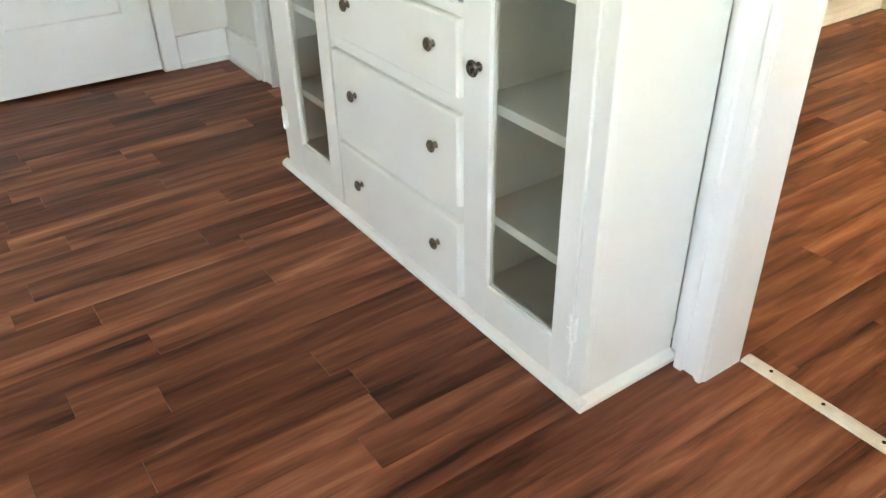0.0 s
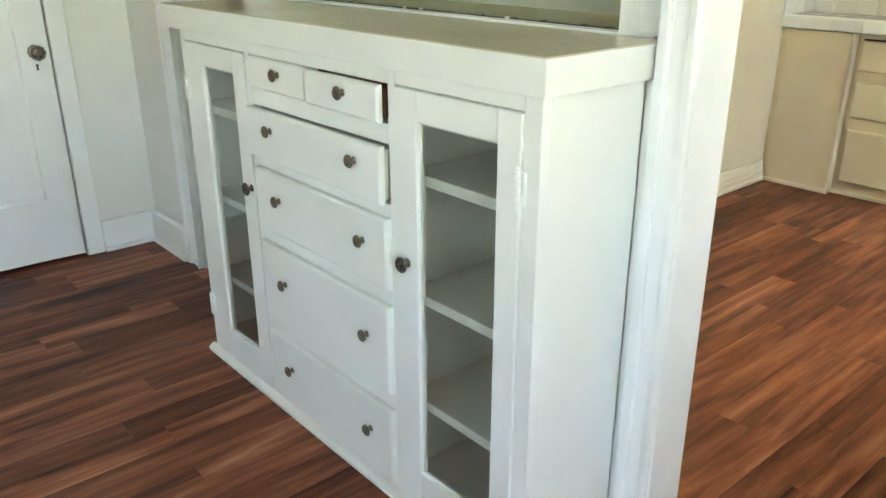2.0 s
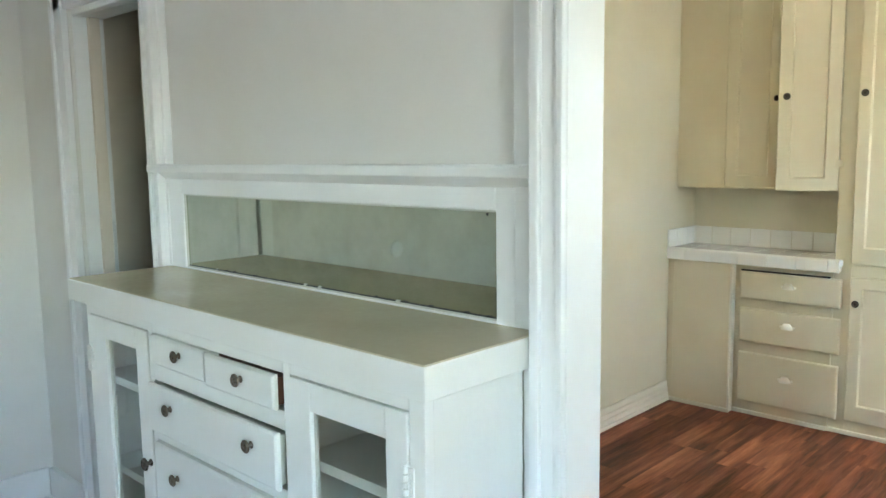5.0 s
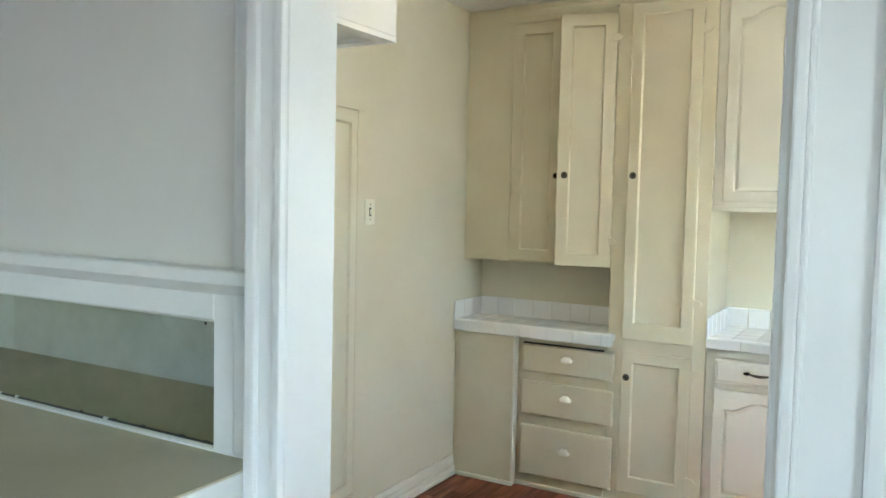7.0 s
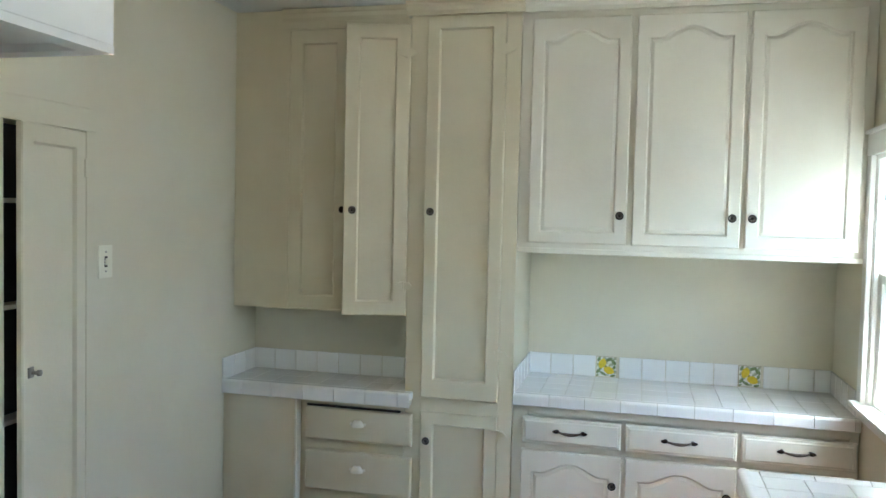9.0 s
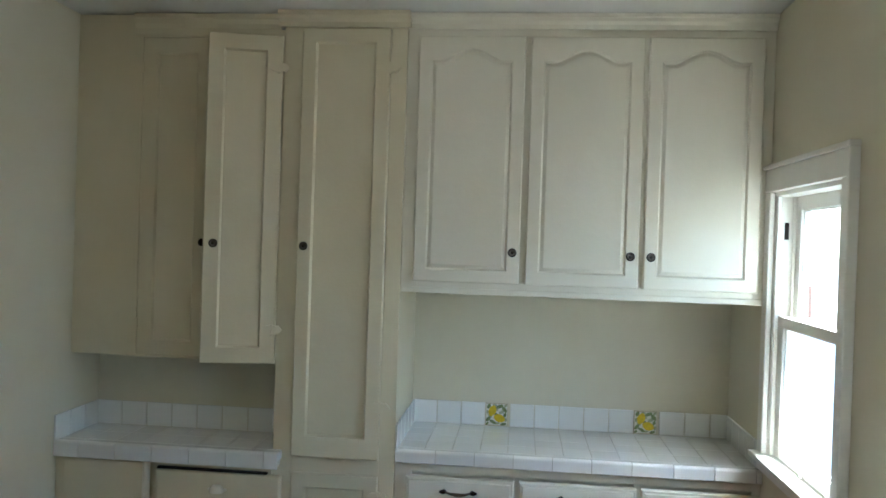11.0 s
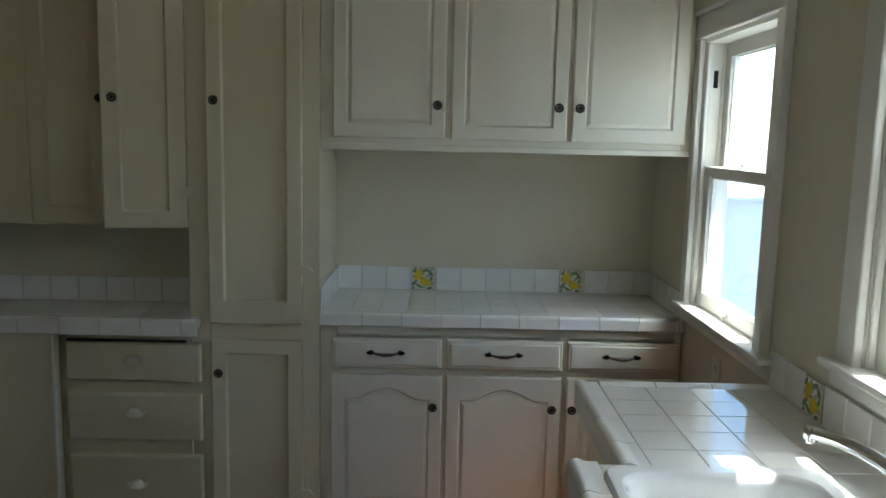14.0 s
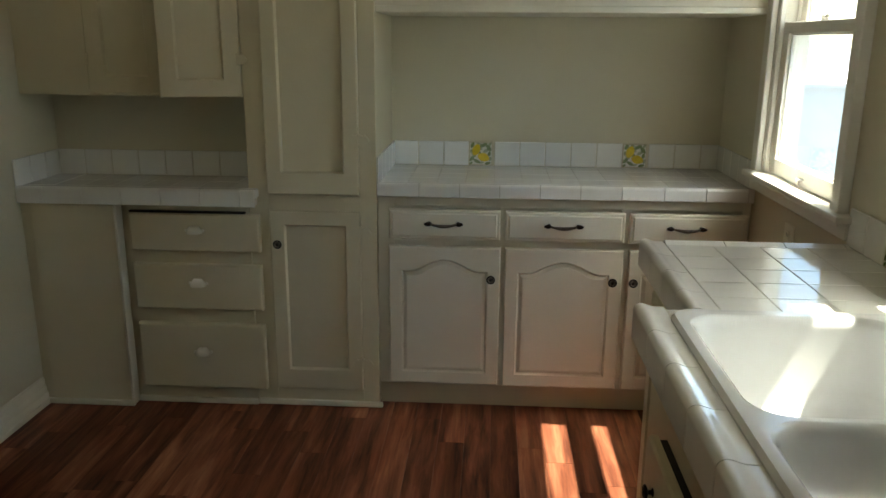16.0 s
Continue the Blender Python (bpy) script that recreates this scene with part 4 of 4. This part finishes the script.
def counter(name, x0, x1, y0, y1, top, low, nose_cuts, splash_pitch, lemons, end_nose, side_walls, label):
    """A tiled counter along y with its front at x0: nose tiles, field tiles and a one-tile splash."""
    ct = thing(name, (x0 + x1) / 2, (y0 + y1) / 2, low, label, "countertop")
    part("bed", boxed(x0 + 0.012, x1, y0 + (0.012 if end_nose else 0.0), y1, low, top - 0.0008), M_GROUT, ct)
    cuts = sorted(nose_cuts)
    for a, b in zip(cuts, cuts[1:]):
        nose_tile(prism(bmesh.new(), nose_profile(x0, 0.062, top, low, 1), "y", a + 0.0012, b - 0.0012), M_TILE, ct)
    depth0, n = x0 + 0.064, max(1, round((x1 - x0 - 0.064) / 0.108))
    step = (x1 - 0.006 - depth0) / n
    pitch = splash_pitch
    cols = int((y1 - y0) / pitch + 0.95)
    shared = {}
    for i in range(cols):
        b = y1 - i * pitch
        a = max(b - pitch, y0 + 0.002)
        if b - a < 0.012:
            continue
        key = round(b - a, 4)
        if key not in shared:
            shared[key] = (tile_mesh(step - 0.0009, b - a - 0.0018, 0.008, 0.0010), tile_mesh(0.008, b - a - 0.0025, 0.0985, 0.0025))
        for j in range(n):
            lay(shared[key][0], ct, depth0 + j * step + 0.001, a + 0.001, top - 0.0065 + random.uniform(-0.0004, 0.0004))
        if i in lemons:
            lemon_tile(ct, (x1, b, top + 0.002), (0, -1, 0), (0, 0, 1), (-1, 0, 0), min(pitch, 0.098))
        else:
            lay(shared[key][1], ct, x1 - 0.0085, a + 0.001, top + 0.002, "splash_tile")
    for wall_y, s in side_walls:
        m = max(1, round((x1 - x0 - 0.01) / 0.105))
        w = (x1 - 0.010 - x0) / m
        mesh = tile_mesh(w - 0.0025, 0.008, 0.0985, 0.0025)
        for j in range(m):
            lay(mesh, ct, x0 + j * w + 0.001, wall_y + (0.001 if s > 0 else -0.009), top + 0.002, "splash_tile")
    return ct


counter("countertop", 4.140, 4.458, 1.606, 2.482, 0.846, 0.790, [2.482, 2.381, 2.236, 2.091, 1.946, 1.803, 1.659, 1.606], 0.1085, (), True, [(2.482, -1)], "small white tiled counter with rounded edge tiles")
counter("countertop", 4.207, 4.703, -0.148, 1.178, 0.868, 0.826, [1.178, 1.026, 0.881, 0.738, 0.595, 0.453, 0.309, 0.161, 0.017, -0.127, -0.148], 0.1045, (3, 9), False, [(1.179, -1), (-0.149, 1)], "long white tiled counter with a one-tile splash")

# ---- sink run under the window ----
SX0, SX1, SXM, SYF, SYB, STOP = 1.49, 3.466, 2.934, 0.484, 0.379, 0.866


def sink_counter():
    ct = thing("countertop", 2.5, 0.15, 0.80, "white tiled sink counter stepping back at its end", "countertop")
    # bed, leaving the hole for the sink
    bm = bmesh.new()
    for a, b, c, d in ((SX0, 1.985, -0.149, SYF - 0.012), (2.880, SXM - 0.012, -0.149, SYF - 0.012), (SXM - 0.012, SX1 - 0.012, -0.149, SYB - 0.012), (1.985, 2.880, -0.149, -0.005), (1.985, 2.880, 0.42, SYF - 0.012)):
        box(bm, a, b, c, d, 0.80, STOP - 0.0008)
    part("bed", bm, M_GROUT, ct)
    # nose tiles along the fronts and the end
    x = SXM
    while x > SX0 + 0.02:
        a = max(x - 0.150, SX0)
        nose_tile(prism(bmesh.new(), nose_profile(SYF, 0.058, STOP, 0.80, -1), "x", a + 0.0012, x - 0.0012), M_TILE, ct)
        x = a
    x = SX1
    for w in (0.144, 0.144, 0.144, 0.122):
        nose_tile(prism(bmesh.new(), nose_profile(SYB, 0.058, STOP, 0.80, -1), "x", x - w + 0.0012, x - 0.0012), M_TILE, ct)
        x -= w
    y = SYB - 0.060
    while y > -0.14:
        a = max(y - 0.150, -0.149)
        nose_tile(prism(bmesh.new(), nose_profile(SX1, 0.040, STOP, 0.80, -1), "y", a + 0.0012, y - 0.0012), M_TILE, ct)
        y = a
    # field tiles on the drainboard, then beside and behind the sink
    shared = {}
    def field(x0, x1, y0, y1, pitch):
        nx, ny = max(1, round((x1 - x0) / pitch)), max(1, round((y1 - y0) / pitch))
        dx, dy = (x1 - x0) / nx, (y1 - y0) / ny
        key = (round(dx, 4), round(dy, 4))
        if key not in shared:
            shared[key] = tile_mesh(dx - 0.0018, dy - 0.0018, 0.008, 0.0012)
        for i in range(nx):
            for j in range(ny):
                lay(shared[key], ct, x0 + i * dx + 0.001, y0 + j * dy + 0.001, STOP - 0.0065 + random.uniform(-0.0003, 0.0003))
    field(2.895, SX1 - 0.042, -0.148, SYB - 0.060, 0.108)
    field(SX0, 2.893, -0.148, -0.012, 0.11)
    field(SX0, 1.973, -0.010, SYF - 0.060, 0.11)
    # splash along the window wall
    mesh = tile_mesh(0.0975, 0.008, 0.0985, 0.0025)
    for i in range(19):
        xx = SX1 - 0.004 - (i + 1) * 0.100
        if i == 2:
            lemon_tile(ct, (xx + 0.0995, -0.149, STOP + 0.002), (-1, 0, 0), (0, 0, 1), (0, 1, 0), 0.094)
        else:
            lay(mesh, ct, xx + 0.001, -0.1485, STOP + 0.002, "splash_tile")
    return ct


sink_counter()


def sink():
    sk = thing("sink", 2.41, 0.2, STOP, "white enamelled double-bowl drop-in sink", "sink")
    def rounded(x0, x1, y0, y1, r, z, n=6):
        pts = []
        for cx, cy, k in ((x1 - r, y1 - r, 0), (x0 + r, y1 - r, 1), (x0 + r, y0 + r, 2), (x1 - r, y0 + r, 3)):
            for i in range(n + 1):
                a = math.pi / 2 * (k + i / n)
                pts.append((cx + r * math.cos(a), cy + r * math.sin(a), z))
        return pts
    def rings(loops):
        bm = bmesh.new()
        made = [[bm.verts.new(p) for p in lp] for lp in loops]
        for a, b in zip(made, made[1:]):
            for i in range(len(a)):
                bm.faces.new((a[i], a[(i + 1) % len(a)], b[(i + 1) % len(b)], b[i]))
        return bm, made
    z = STOP
    bowls = ((2.449, 2.853, 0.035, 0.400, 0.672), (2.010, 2.427, 0.035, 0.400, 0.785))
    # rim deck with two holes
    bm, made = rings([rounded(1.970, 2.893, -0.010, 0.428, 0.045, z - 0.004), rounded(1.969, 2.894, -0.011, 0.429, 0.046, z + 0.006), rounded(1.975, 2.888, -0.005, 0.423, 0.042, z + 0.013), rounded(1.989, 2.874, 0.009, 0.409, 0.03, z + 0.014)])
    outer = made[-1]
    edges = [bm.edges.get((outer[i], outer[(i + 1) % len(outer)])) for i in range(len(outer))]
    for x0, x1, y0, y1, low in bowls:
        loop = [bm.verts.new(p) for p in rounded(x0 - 0.006, x1 + 0.006, y0 - 0.006, y1 + 0.006, 0.062, z + 0.014)]
        edges += [bm.edges.new((loop[i], loop[(i + 1) % len(loop)])) for i in range(len(loop))]
    bmesh.ops.triangle_fill(bm, edges=edges, use_beauty=True)
    part("rim", bm, M_PORCELAIN, sk)
    for x0, x1, y0, y1, low in bowls:
        steps = ((-0.006, z + 0.014), (-0.001, z + 0.011), (0.003, z + 0.003), (0.0038, z - 0.004), (0.0042, z - 0.012), (0.0043, low + min(0.062, (z - low) * 0.7)), (0.009, low + min(0.044, (z - low) * 0.5)), (0.019, low + 0.022), (0.038, low + 0.008), (0.07, low))
        lp = [rounded(x0 + i, x1 - i, y0 + i, y1 - i, 0.06, h) for i, h in steps]
        bm, made = rings(lp)
        bm.faces.new(made[-1])
        bowl = part("bowl", bm, M_PORCELAIN, sk, smooth=True)
        part("drain", lathe(bmesh.new(), [(0.040, 0), (0.040, 0.003), (0.032, 0.004), (0.028, 0.001), (0.004, 0.001)], ((x0 + x1) / 2, (y0 + y1) / 2, low), (0, 0, 1), 20), M_CHROME, bowl, smooth=True)


sink()

FX, FY = 2.57, -0.065
fc = thing("faucet", FX, FY, STOP, "chrome kitchen faucet with a long arched spout", "faucet")
part("base", boxed(FX - 0.09, FX + 0.09, FY - 0.025, FY + 0.025, STOP, STOP + 0.020, bevel=0.009, seg=3), M_CHROME, fc, smooth=True)
part("post", lathe(bmesh.new(), [(0.024, 0), (0.023, 0.04), (0.019, 0.055), (0.012, 0.06)], (FX, FY, STOP + 0.018), (0, 0, 1), 20), M_CHROME, fc, smooth=True)
pts = []
for i in range(17):
    k = i / 16
    pts.append((FX + 0.295 * k, FY + 0.095 * k, STOP + 0.042 + 0.066 * math.sin(math.pi * (0.08 + 0.62 * k))))
spout = part("spout", tube(bmesh.new(), pts, [0.017 - 0.005 * i / 16 for i in range(17)], 16), M_CHROME, fc, smooth=True)
tip = Vector(pts[-1])
part("aerator", lathe(bmesh.new(), [(0.011, 0.013), (0.0145, 0.009), (0.0150, -0.002), (0.0138, -0.005), (0.0138, -0.016), (0.011, -0.018)], tip, (0, 0, 1), 18), M_CHROME, spout, "chrome aerator ring at the tip", "edges")
part("lever", tube(bmesh.new(), [(FX, FY, STOP + 0.076), (FX - 0.02, FY - 0.01, STOP + 0.093), (FX - 0.08, FY - 0.02, STOP + 0.113)], [0.012, 0.008, 0.007], 10), M_CHROME, fc, smooth=True)

sbase = thing("sink_cabinet", 2.5, 0.2, 0.0, "cream sink cabinet, one door standing slightly open", "cabinet")
bm = bmesh.new()
box(bm, SX0 + 0.005, 1.93, -0.149, 0.430, 0.09, 0.80)
box(bm, 1.93, 2.87, -0.149, -0.02, 0.09, 0.80)
box(bm, 1.93, 2.87, 0.412, 0.430, 0.09, 0.80)
box(bm, 1.93, 2.87, -0.02, 0.412, 0.09, 0.64)
box(bm, 2.87, 3.405, -0.149, 0.332, 0.09, 0.80)
part("body", bm, M_CAB, sbase)
part("toe_kick", boxed(SX0 + 0.005, 3.38, -0.149, 0.29, 0.0, 0.09), M_CAB, sbase)
for a, b in ((1.52, 1.93), (1.95, 2.37), (2.39, 2.80)):
    out = 0.018 if a > 2.3 else 0.0
    leaf = part("door", panel_leaf("+y", 0.447 + out, a, b, 0.12, 0.660, 0.018, 0.046, rise=0.03, raised=True), M_CAB, sbase, "cream door standing a crack open" if out else "")
    knob(leaf, "+y", 0.447 + out, b - 0.075, 0.585, M_BRONZE, 0.014)
    if out:
        # shade behind the ajar leaf, filled in near-black
        part("gap", boxed(a + 0.004, b - 0.004, 0.4295, 0.4475, 0.125, 0.652), M_SHADE, leaf, "dark fill painted as shade behind the door")
    part("drawer", panel_leaf("+y", 0.447, a, b, 0.695, 0.772, 0.018, 0.02, drawer=True), M_CAB, sbase)
leaf = part("door", panel_leaf("+y", 0.354, 2.90, 3.385, 0.12, 0.76, 0.021, 0.046, rise=0.03, raised=True), M_CAB, sbase)
knob(leaf, "+y", 0.354, 2.94, 0.60, M_BRONZE, 0.0165)

# ---- windows ----
def window(name, x0, x1, z0, z1, meet, sill_x0, sill_x1, label):
    """A painted double-hung window in the south wall: casing, sill, two sashes with one pane each."""
    w = structure(name, bmesh.new(), M_WINPAINT, label, "window")
    yi = Y_WIN
    # casing
    part("casing", boxed(x1 - 0.006, min(x1 + 0.068, sill_x1), yi, yi + 0.020, z0 - 0.03, z1 + 0.0, bevel=0.003), M_WINPAINT, w)
    part("casing", boxed(x0 - 0.055, x0 + 0.006, yi, yi + 0.020, z0 - 0.03, z1 + 0.0, bevel=0.003), M_WINPAINT, w)
    part("head_casing", boxed(x0 - 0.060, min(x1 + 0.068, sill_x1), yi, yi + 0.022, z1, z1 + 0.080, bevel=0.003), M_WINPAINT, w)
    part("head_cap", boxed(x0 - 0.070, min(x1 + 0.074, sill_x1), yi, yi + 0.032, z1 + 0.080, z1 + 0.096, bevel=0.004, seg=2), M_WINPAINT, w)
    part("back_band", boxed(x0 - 0.068, x0 - 0.053, yi, yi + 0.030, z0 - 0.01, z1 + 0.080, bevel=0.004, seg=2), M_WINPAINT, w)
    part("sill", boxed(sill_x0, sill_x1, yi - 0.06, yi + 0.050, z0 - 0.010, z0 + 0.010, bevel=0.006, seg=2), M_WINPAINT, w)
    part("apron", boxed(sill_x0 + 0.01, sill_x1, yi, yi + 0.018, z0 - 0.055, z0 - 0.010, bevel=0.003), M_WINPAINT, w)
    # jamb lining with stops
    for a, b in ((x0, x0 + 0.014), (x1 - 0.014, x1)):
        part("jamb", boxed(a, b, yi - 0.109, yi + 0.001, z0, z1), M_WINPAINT, w)
    part("head_jamb", boxed(x0, x1, yi - 0.109, yi + 0.001, z1 - 0.014, z1), M_WINPAINT, w)
    for a, b in ((x0 + 0.014, x0 + 0.026), (x1 - 0.026, x1 - 0.014)):
        part("stop", boxed(a, b, yi - 0.018, yi - 0.001, z0 + 0.01, z1 - 0.014, bevel=0.003), M_WINPAINT, w)
        part("parting_bead", boxed(a, b - 0.004, yi - 0.066, yi - 0.056, z0 + 0.01, z1 - 0.014), M_WINPAINT, w)
    part("pulley", boxed(x1 - 0.0145, x1 - 0.0125, yi - 0.046, yi - 0.030, z1 - 0.165, z1 - 0.105, bevel=0.0008), M_BRONZE, w, "dark sash pulley")
    # sashes: the lower one inside, the upper one outside
    def sash(yf, a, b, c, d, foot, head, nm):
        s = part(nm, frame_ring(bmesh.new(), "+y", yf, a, b, c, d, 0.034, 0.048, 0.048, foot, head, 0.002), M_WINPAINT, w)
        bead = frame_ring(bmesh.new(), "+y", yf - 0.010, a + 0.047, b - 0.047, c + foot - 0.001, d - head + 0.001, 0.012, 0.006, 0.006, 0.006, 0.006, 0.001)
        part("glazing_bead", bead, M_WINPAINT, s)
        pane = part("pane", boxed(a + 0.046, b - 0.046, yf - 0.020, yf - 0.017, c + foot - 0.002, d - head + 0.002), M_GLASS, s, "dusty old window pane")
        pane.visible_shadow = False
        return s
    a, b = x0 + 0.016, x1 - 0.016
    low = sash(yi - 0.020, a, b, z0 + 0.010, meet + 0.018, 0.052, 0.036, "lower_sash")
    sash(yi - 0.068, a, b, meet - 0.020, z1 - 0.014, 0.036, 0.048, "upper_sash")
    cx = (a + b) / 2
    bm = bmesh.new()
    lathe(bm, [(0.014, 0), (0.012, 0.006), (0.005, 0.010), (0.005, 0.020)], (cx, yi - 0.034, meet + 0.017), (0, 0, 1), 12)
    box(bm, cx - 0.024, cx + 0.006, yi - 0.040, yi - 0.030, meet + 0.026, meet + 0.034, bevel=0.002)
    box(bm, cx + 0.02, cx + 0.036, yi - 0.045, yi - 0.030, meet + 0.016, meet + 0.036, bevel=0.004)
    part("sash_lock", bm, M_WINPAINT, low, "painted-over sash lock")
    bm = bmesh.new()
    box(bm, cx - 0.012, cx + 0.016, yi - 0.022, yi - 0.006, z0 + 0.030, z0 + 0.036, bevel=0.002)
    box(bm, cx - 0.006, cx + 0.010, yi - 0.012, yi - 0.004, z0 + 0.014, z0 + 0.034, bevel=0.003)
    part("sash_lift", bm, M_WINPAINT, low)
    return w


window("window_1", W1[0], W1[1], W1[2], W1[3], 1.415, 3.445, 4.234, "white painted double-hung window beside the wall cabinets")
window("window_2", W2[0], W2[1], W2[2], W2[3], 1.455, 2.285, 3.130, "white painted double-hung window above the sink")

# ---- small things on the kitchen walls ----
def cupboard_in_wall():
    trim = structure("trim_wall_cupboard", bmesh.new(), M_KWALL, "cream casing round the narrow wall cupboard", "trim")
    y = Y_KLEFT
    for a, b in ((2.805, 2.885), (3.235, 3.275)):
        part("casing", boxed(a, b, y - 0.012, y + 0.001, 0.10, 1.862, bevel=0.002), M_KWALL, trim)
    part("head_casing", boxed(2.795, 3.285, y - 0.014, y + 0.001, 1.862, 1.938, bevel=0.002), M_KWALL, trim)
    part("foot_casing", boxed(2.805, 3.275, y - 0.012, y + 0.001, 0.10, 0.172, bevel=0.002), M_KWALL, trim)
    cb = thing("wall_cupboard", 3.06, y + 0.1, 0.172, "shallow cupboard let into the wall, its shade painted dark", "cupboard")
    # back panel is near-black: the cupboard's inner shade sits in its colour
    part("back_panel", boxed(2.886, 3.234, y + 0.090, y + 0.099, 0.173, 1.861), M_SHADE, cb)
    for z in (0.55, 0.95, 1.30, 1.62):
        part("shelf", boxed(2.886, 3.234, y + 0.03, y + 0.090, z, z + 0.014), M_HALL, cb)
    door = thing("cupboard_door", 3.233, y - 0.004, 0.175, "narrow cream cupboard door standing ajar", "cupboard door")
    leaf = part("leaf", panel_leaf("-y", y - 0.012, 2.890, 3.233, 0.176, 1.858, 0.018, 0.055), M_KWALL, door)
    bm = bmesh.new()
    box(bm, 2.912, 2.938, y - 0.018, y - 0.011, 1.104, 1.136, bevel=0.002)
    lathe(bm, [(0.006, 0), (0.006, 0.014), (0.010, 0.018), (0.009, 0.026), (0.004, 0.028)], (2.925, y - 0.02, 1.12), (0, -1, 0), 12)
    part("latch", bm, M_NICKEL, leaf, "old metal cupboard latch")
    for z in (1.74, 0.39):
        part("hinge", boxed(3.222, 3.240, y - 0.016, y - 0.011, z - 0.03, z + 0.03, bevel=0.001), M_KWALL, leaf)
    door.rotation_euler = (0, 0, radians(9))


cupboard_in_wall()

sw = thing("light_switch", 3.342, Y_KLEFT, 1.423, "ivory plastic light switch plate on the kitchen wall", "light switch")
part("plate", boxed(3.306, 3.378, Y_KLEFT - 0.006, Y_KLEFT, 1.367, 1.480, bevel=0.0025, seg=2), M_PLASTIC, sw)
part("slot", boxed(3.335, 3.349, Y_KLEFT - 0.0075, Y_KLEFT - 0.005, 1.405, 1.442), M_BRONZE, sw)
part("toggle", boxed(3.3365, 3.3475, Y_KLEFT - 0.016, Y_KLEFT - 0.006, 1.412, 1.436, bevel=0.002), M_PLASTIC, sw)
for z in (1.390, 1.457):
    part("screw", lathe(bmesh.new(), [(0.0035, 0), (0.003, 0.0015)], (3.342, Y_KLEFT - 0.006, z), (0, -1, 0), 8), M_NICKEL, sw)

ol = thing("power_outlet", 3.86, Y_WIN, 0.775, "ivory plastic wall outlet below the window", "outlet")
part("plate", boxed(3.825, 3.895, Y_WIN, Y_WIN + 0.006, 0.718, 0.832, bevel=0.0025, seg=2), M_PLASTIC, ol)
for z in (0.752, 0.798):
    sock = part("socket", boxed(3.845, 3.875, Y_WIN + 0.005, Y_WIN + 0.008, z - 0.015, z + 0.015, bevel=0.002), M_PLASTIC, ol)
    for x in (3.854, 3.866):
        part("slot", boxed(x - 0.0012, x + 0.0012, Y_WIN + 0.007, Y_WIN + 0.0085, z - 0.004, z + 0.007), M_BLACK, sock)

# ceiling fixture round the kitchen's lamp, and a disc added for the mirror's pale spot
fixture = thing("ceiling_light", LAMP[0], LAMP[1], CEIL, "small white ceiling fixture with a bare warm bulb", "ceiling light")
part("canopy", lathe(bmesh.new(), [(0.070, 0.0), (0.070, 0.008), (0.055, 0.020), (0.028, 0.026), (0.026, 0.040), (0.020, 0.042)], (LAMP[0], LAMP[1], CEIL), (0, 0, -1), 24), M_TRIM, fixture, "", "edges")
plate = thing("mirror_spot_disc", -0.50, Y_BACK, 0.83, "round white disc standing in for the mirror's pale spot", "wall plate")
part("disc", lathe(bmesh.new(), [(0.048, 0.0), (0.047, 0.006), (0.040, 0.011), (0.010, 0.013)], (-0.50, Y_BACK, 0.83), (0, -1, 0), 24), M_TRIM, plate, "", "edges")

# ---- outside the kitchen windows ----
yard = structure("ground", boxed(-300, 300, -300, 300, -0.6, -0.5), M_CONCRETE, "sunlit concrete yard reaching away from the house", "ground")
shed = thing("shed", 10.0, -3.6, -0.5, "neighbouring shed, pale walls under a red-brown fascia", "shed")
part("wall", boxed(9.0, 11.0, -6.2, -1.2, -0.5, 1.0), M_STUCCO, shed)
part("fascia", boxed(8.93, 11.07, -1.98, -1.1, 1.0, 1.36, bevel=0.01), M_FENCE, shed, "red-brown painted fascia boards")
part("roof", prism(bmesh.new(), [(8.85, 1.02), (10.0, 1.12), (11.15, 1.02), (11.15, 0.99), (8.85, 0.99)], "y", -6.35, -1.99), M_STUCCO, shed)

# ---- floor strips ----
STRIP = 0.0935
plank_mesh = {}


def plank(length):
    key = round(length, 2)
    if key not in plank_mesh:
        plank_mesh[key] = finish(boxed(0.0003, key - 0.0005, 0.0003, STRIP - 0.0003, -0.010, 0.0), "plank", M_FLOOR, Vector((0, 0, 0)))
    return plank_mesh[key]


rest = bmesh.new()
ORIGIN[floor] = Vector((0, 0, 0))
rng = random.Random(7)
lengths = (0.44, 0.58, 0.72, 0.90, 1.10)
y = SOUTH
while y < 4.28:
    x = WEST - 0.1 - rng.uniform(0, 0.9)
    while x < 4.75:
        n = rng.choice(lengths)
        seen_dining = x + n > 0.0 and x < 1.48 and 0.75 < y < 3.85
        seen_kitchen = x + n > 1.48 and x < 4.3 and 0.15 < y < 2.55
        lo, hi = max(x, WEST), min(x + n, 4.75 if y > -0.25 else 1.40)
        if hi - lo < 0.01:
            pass
        elif (seen_dining or seen_kitchen) and hi - lo > n - 0.001:
            lay(plank(n), floor, x, y, 0.0, "plank")
        else:
            box(rest, lo + 0.0004, hi - 0.0006, y + 0.0004, y + STRIP - 0.0004, -0.010, 0.0)
        x += n
    y += STRIP
rest_ob = part("far_planks", rest, M_FLOOR, floor)
tagged(rest_ob, "", "", "", "stuff")
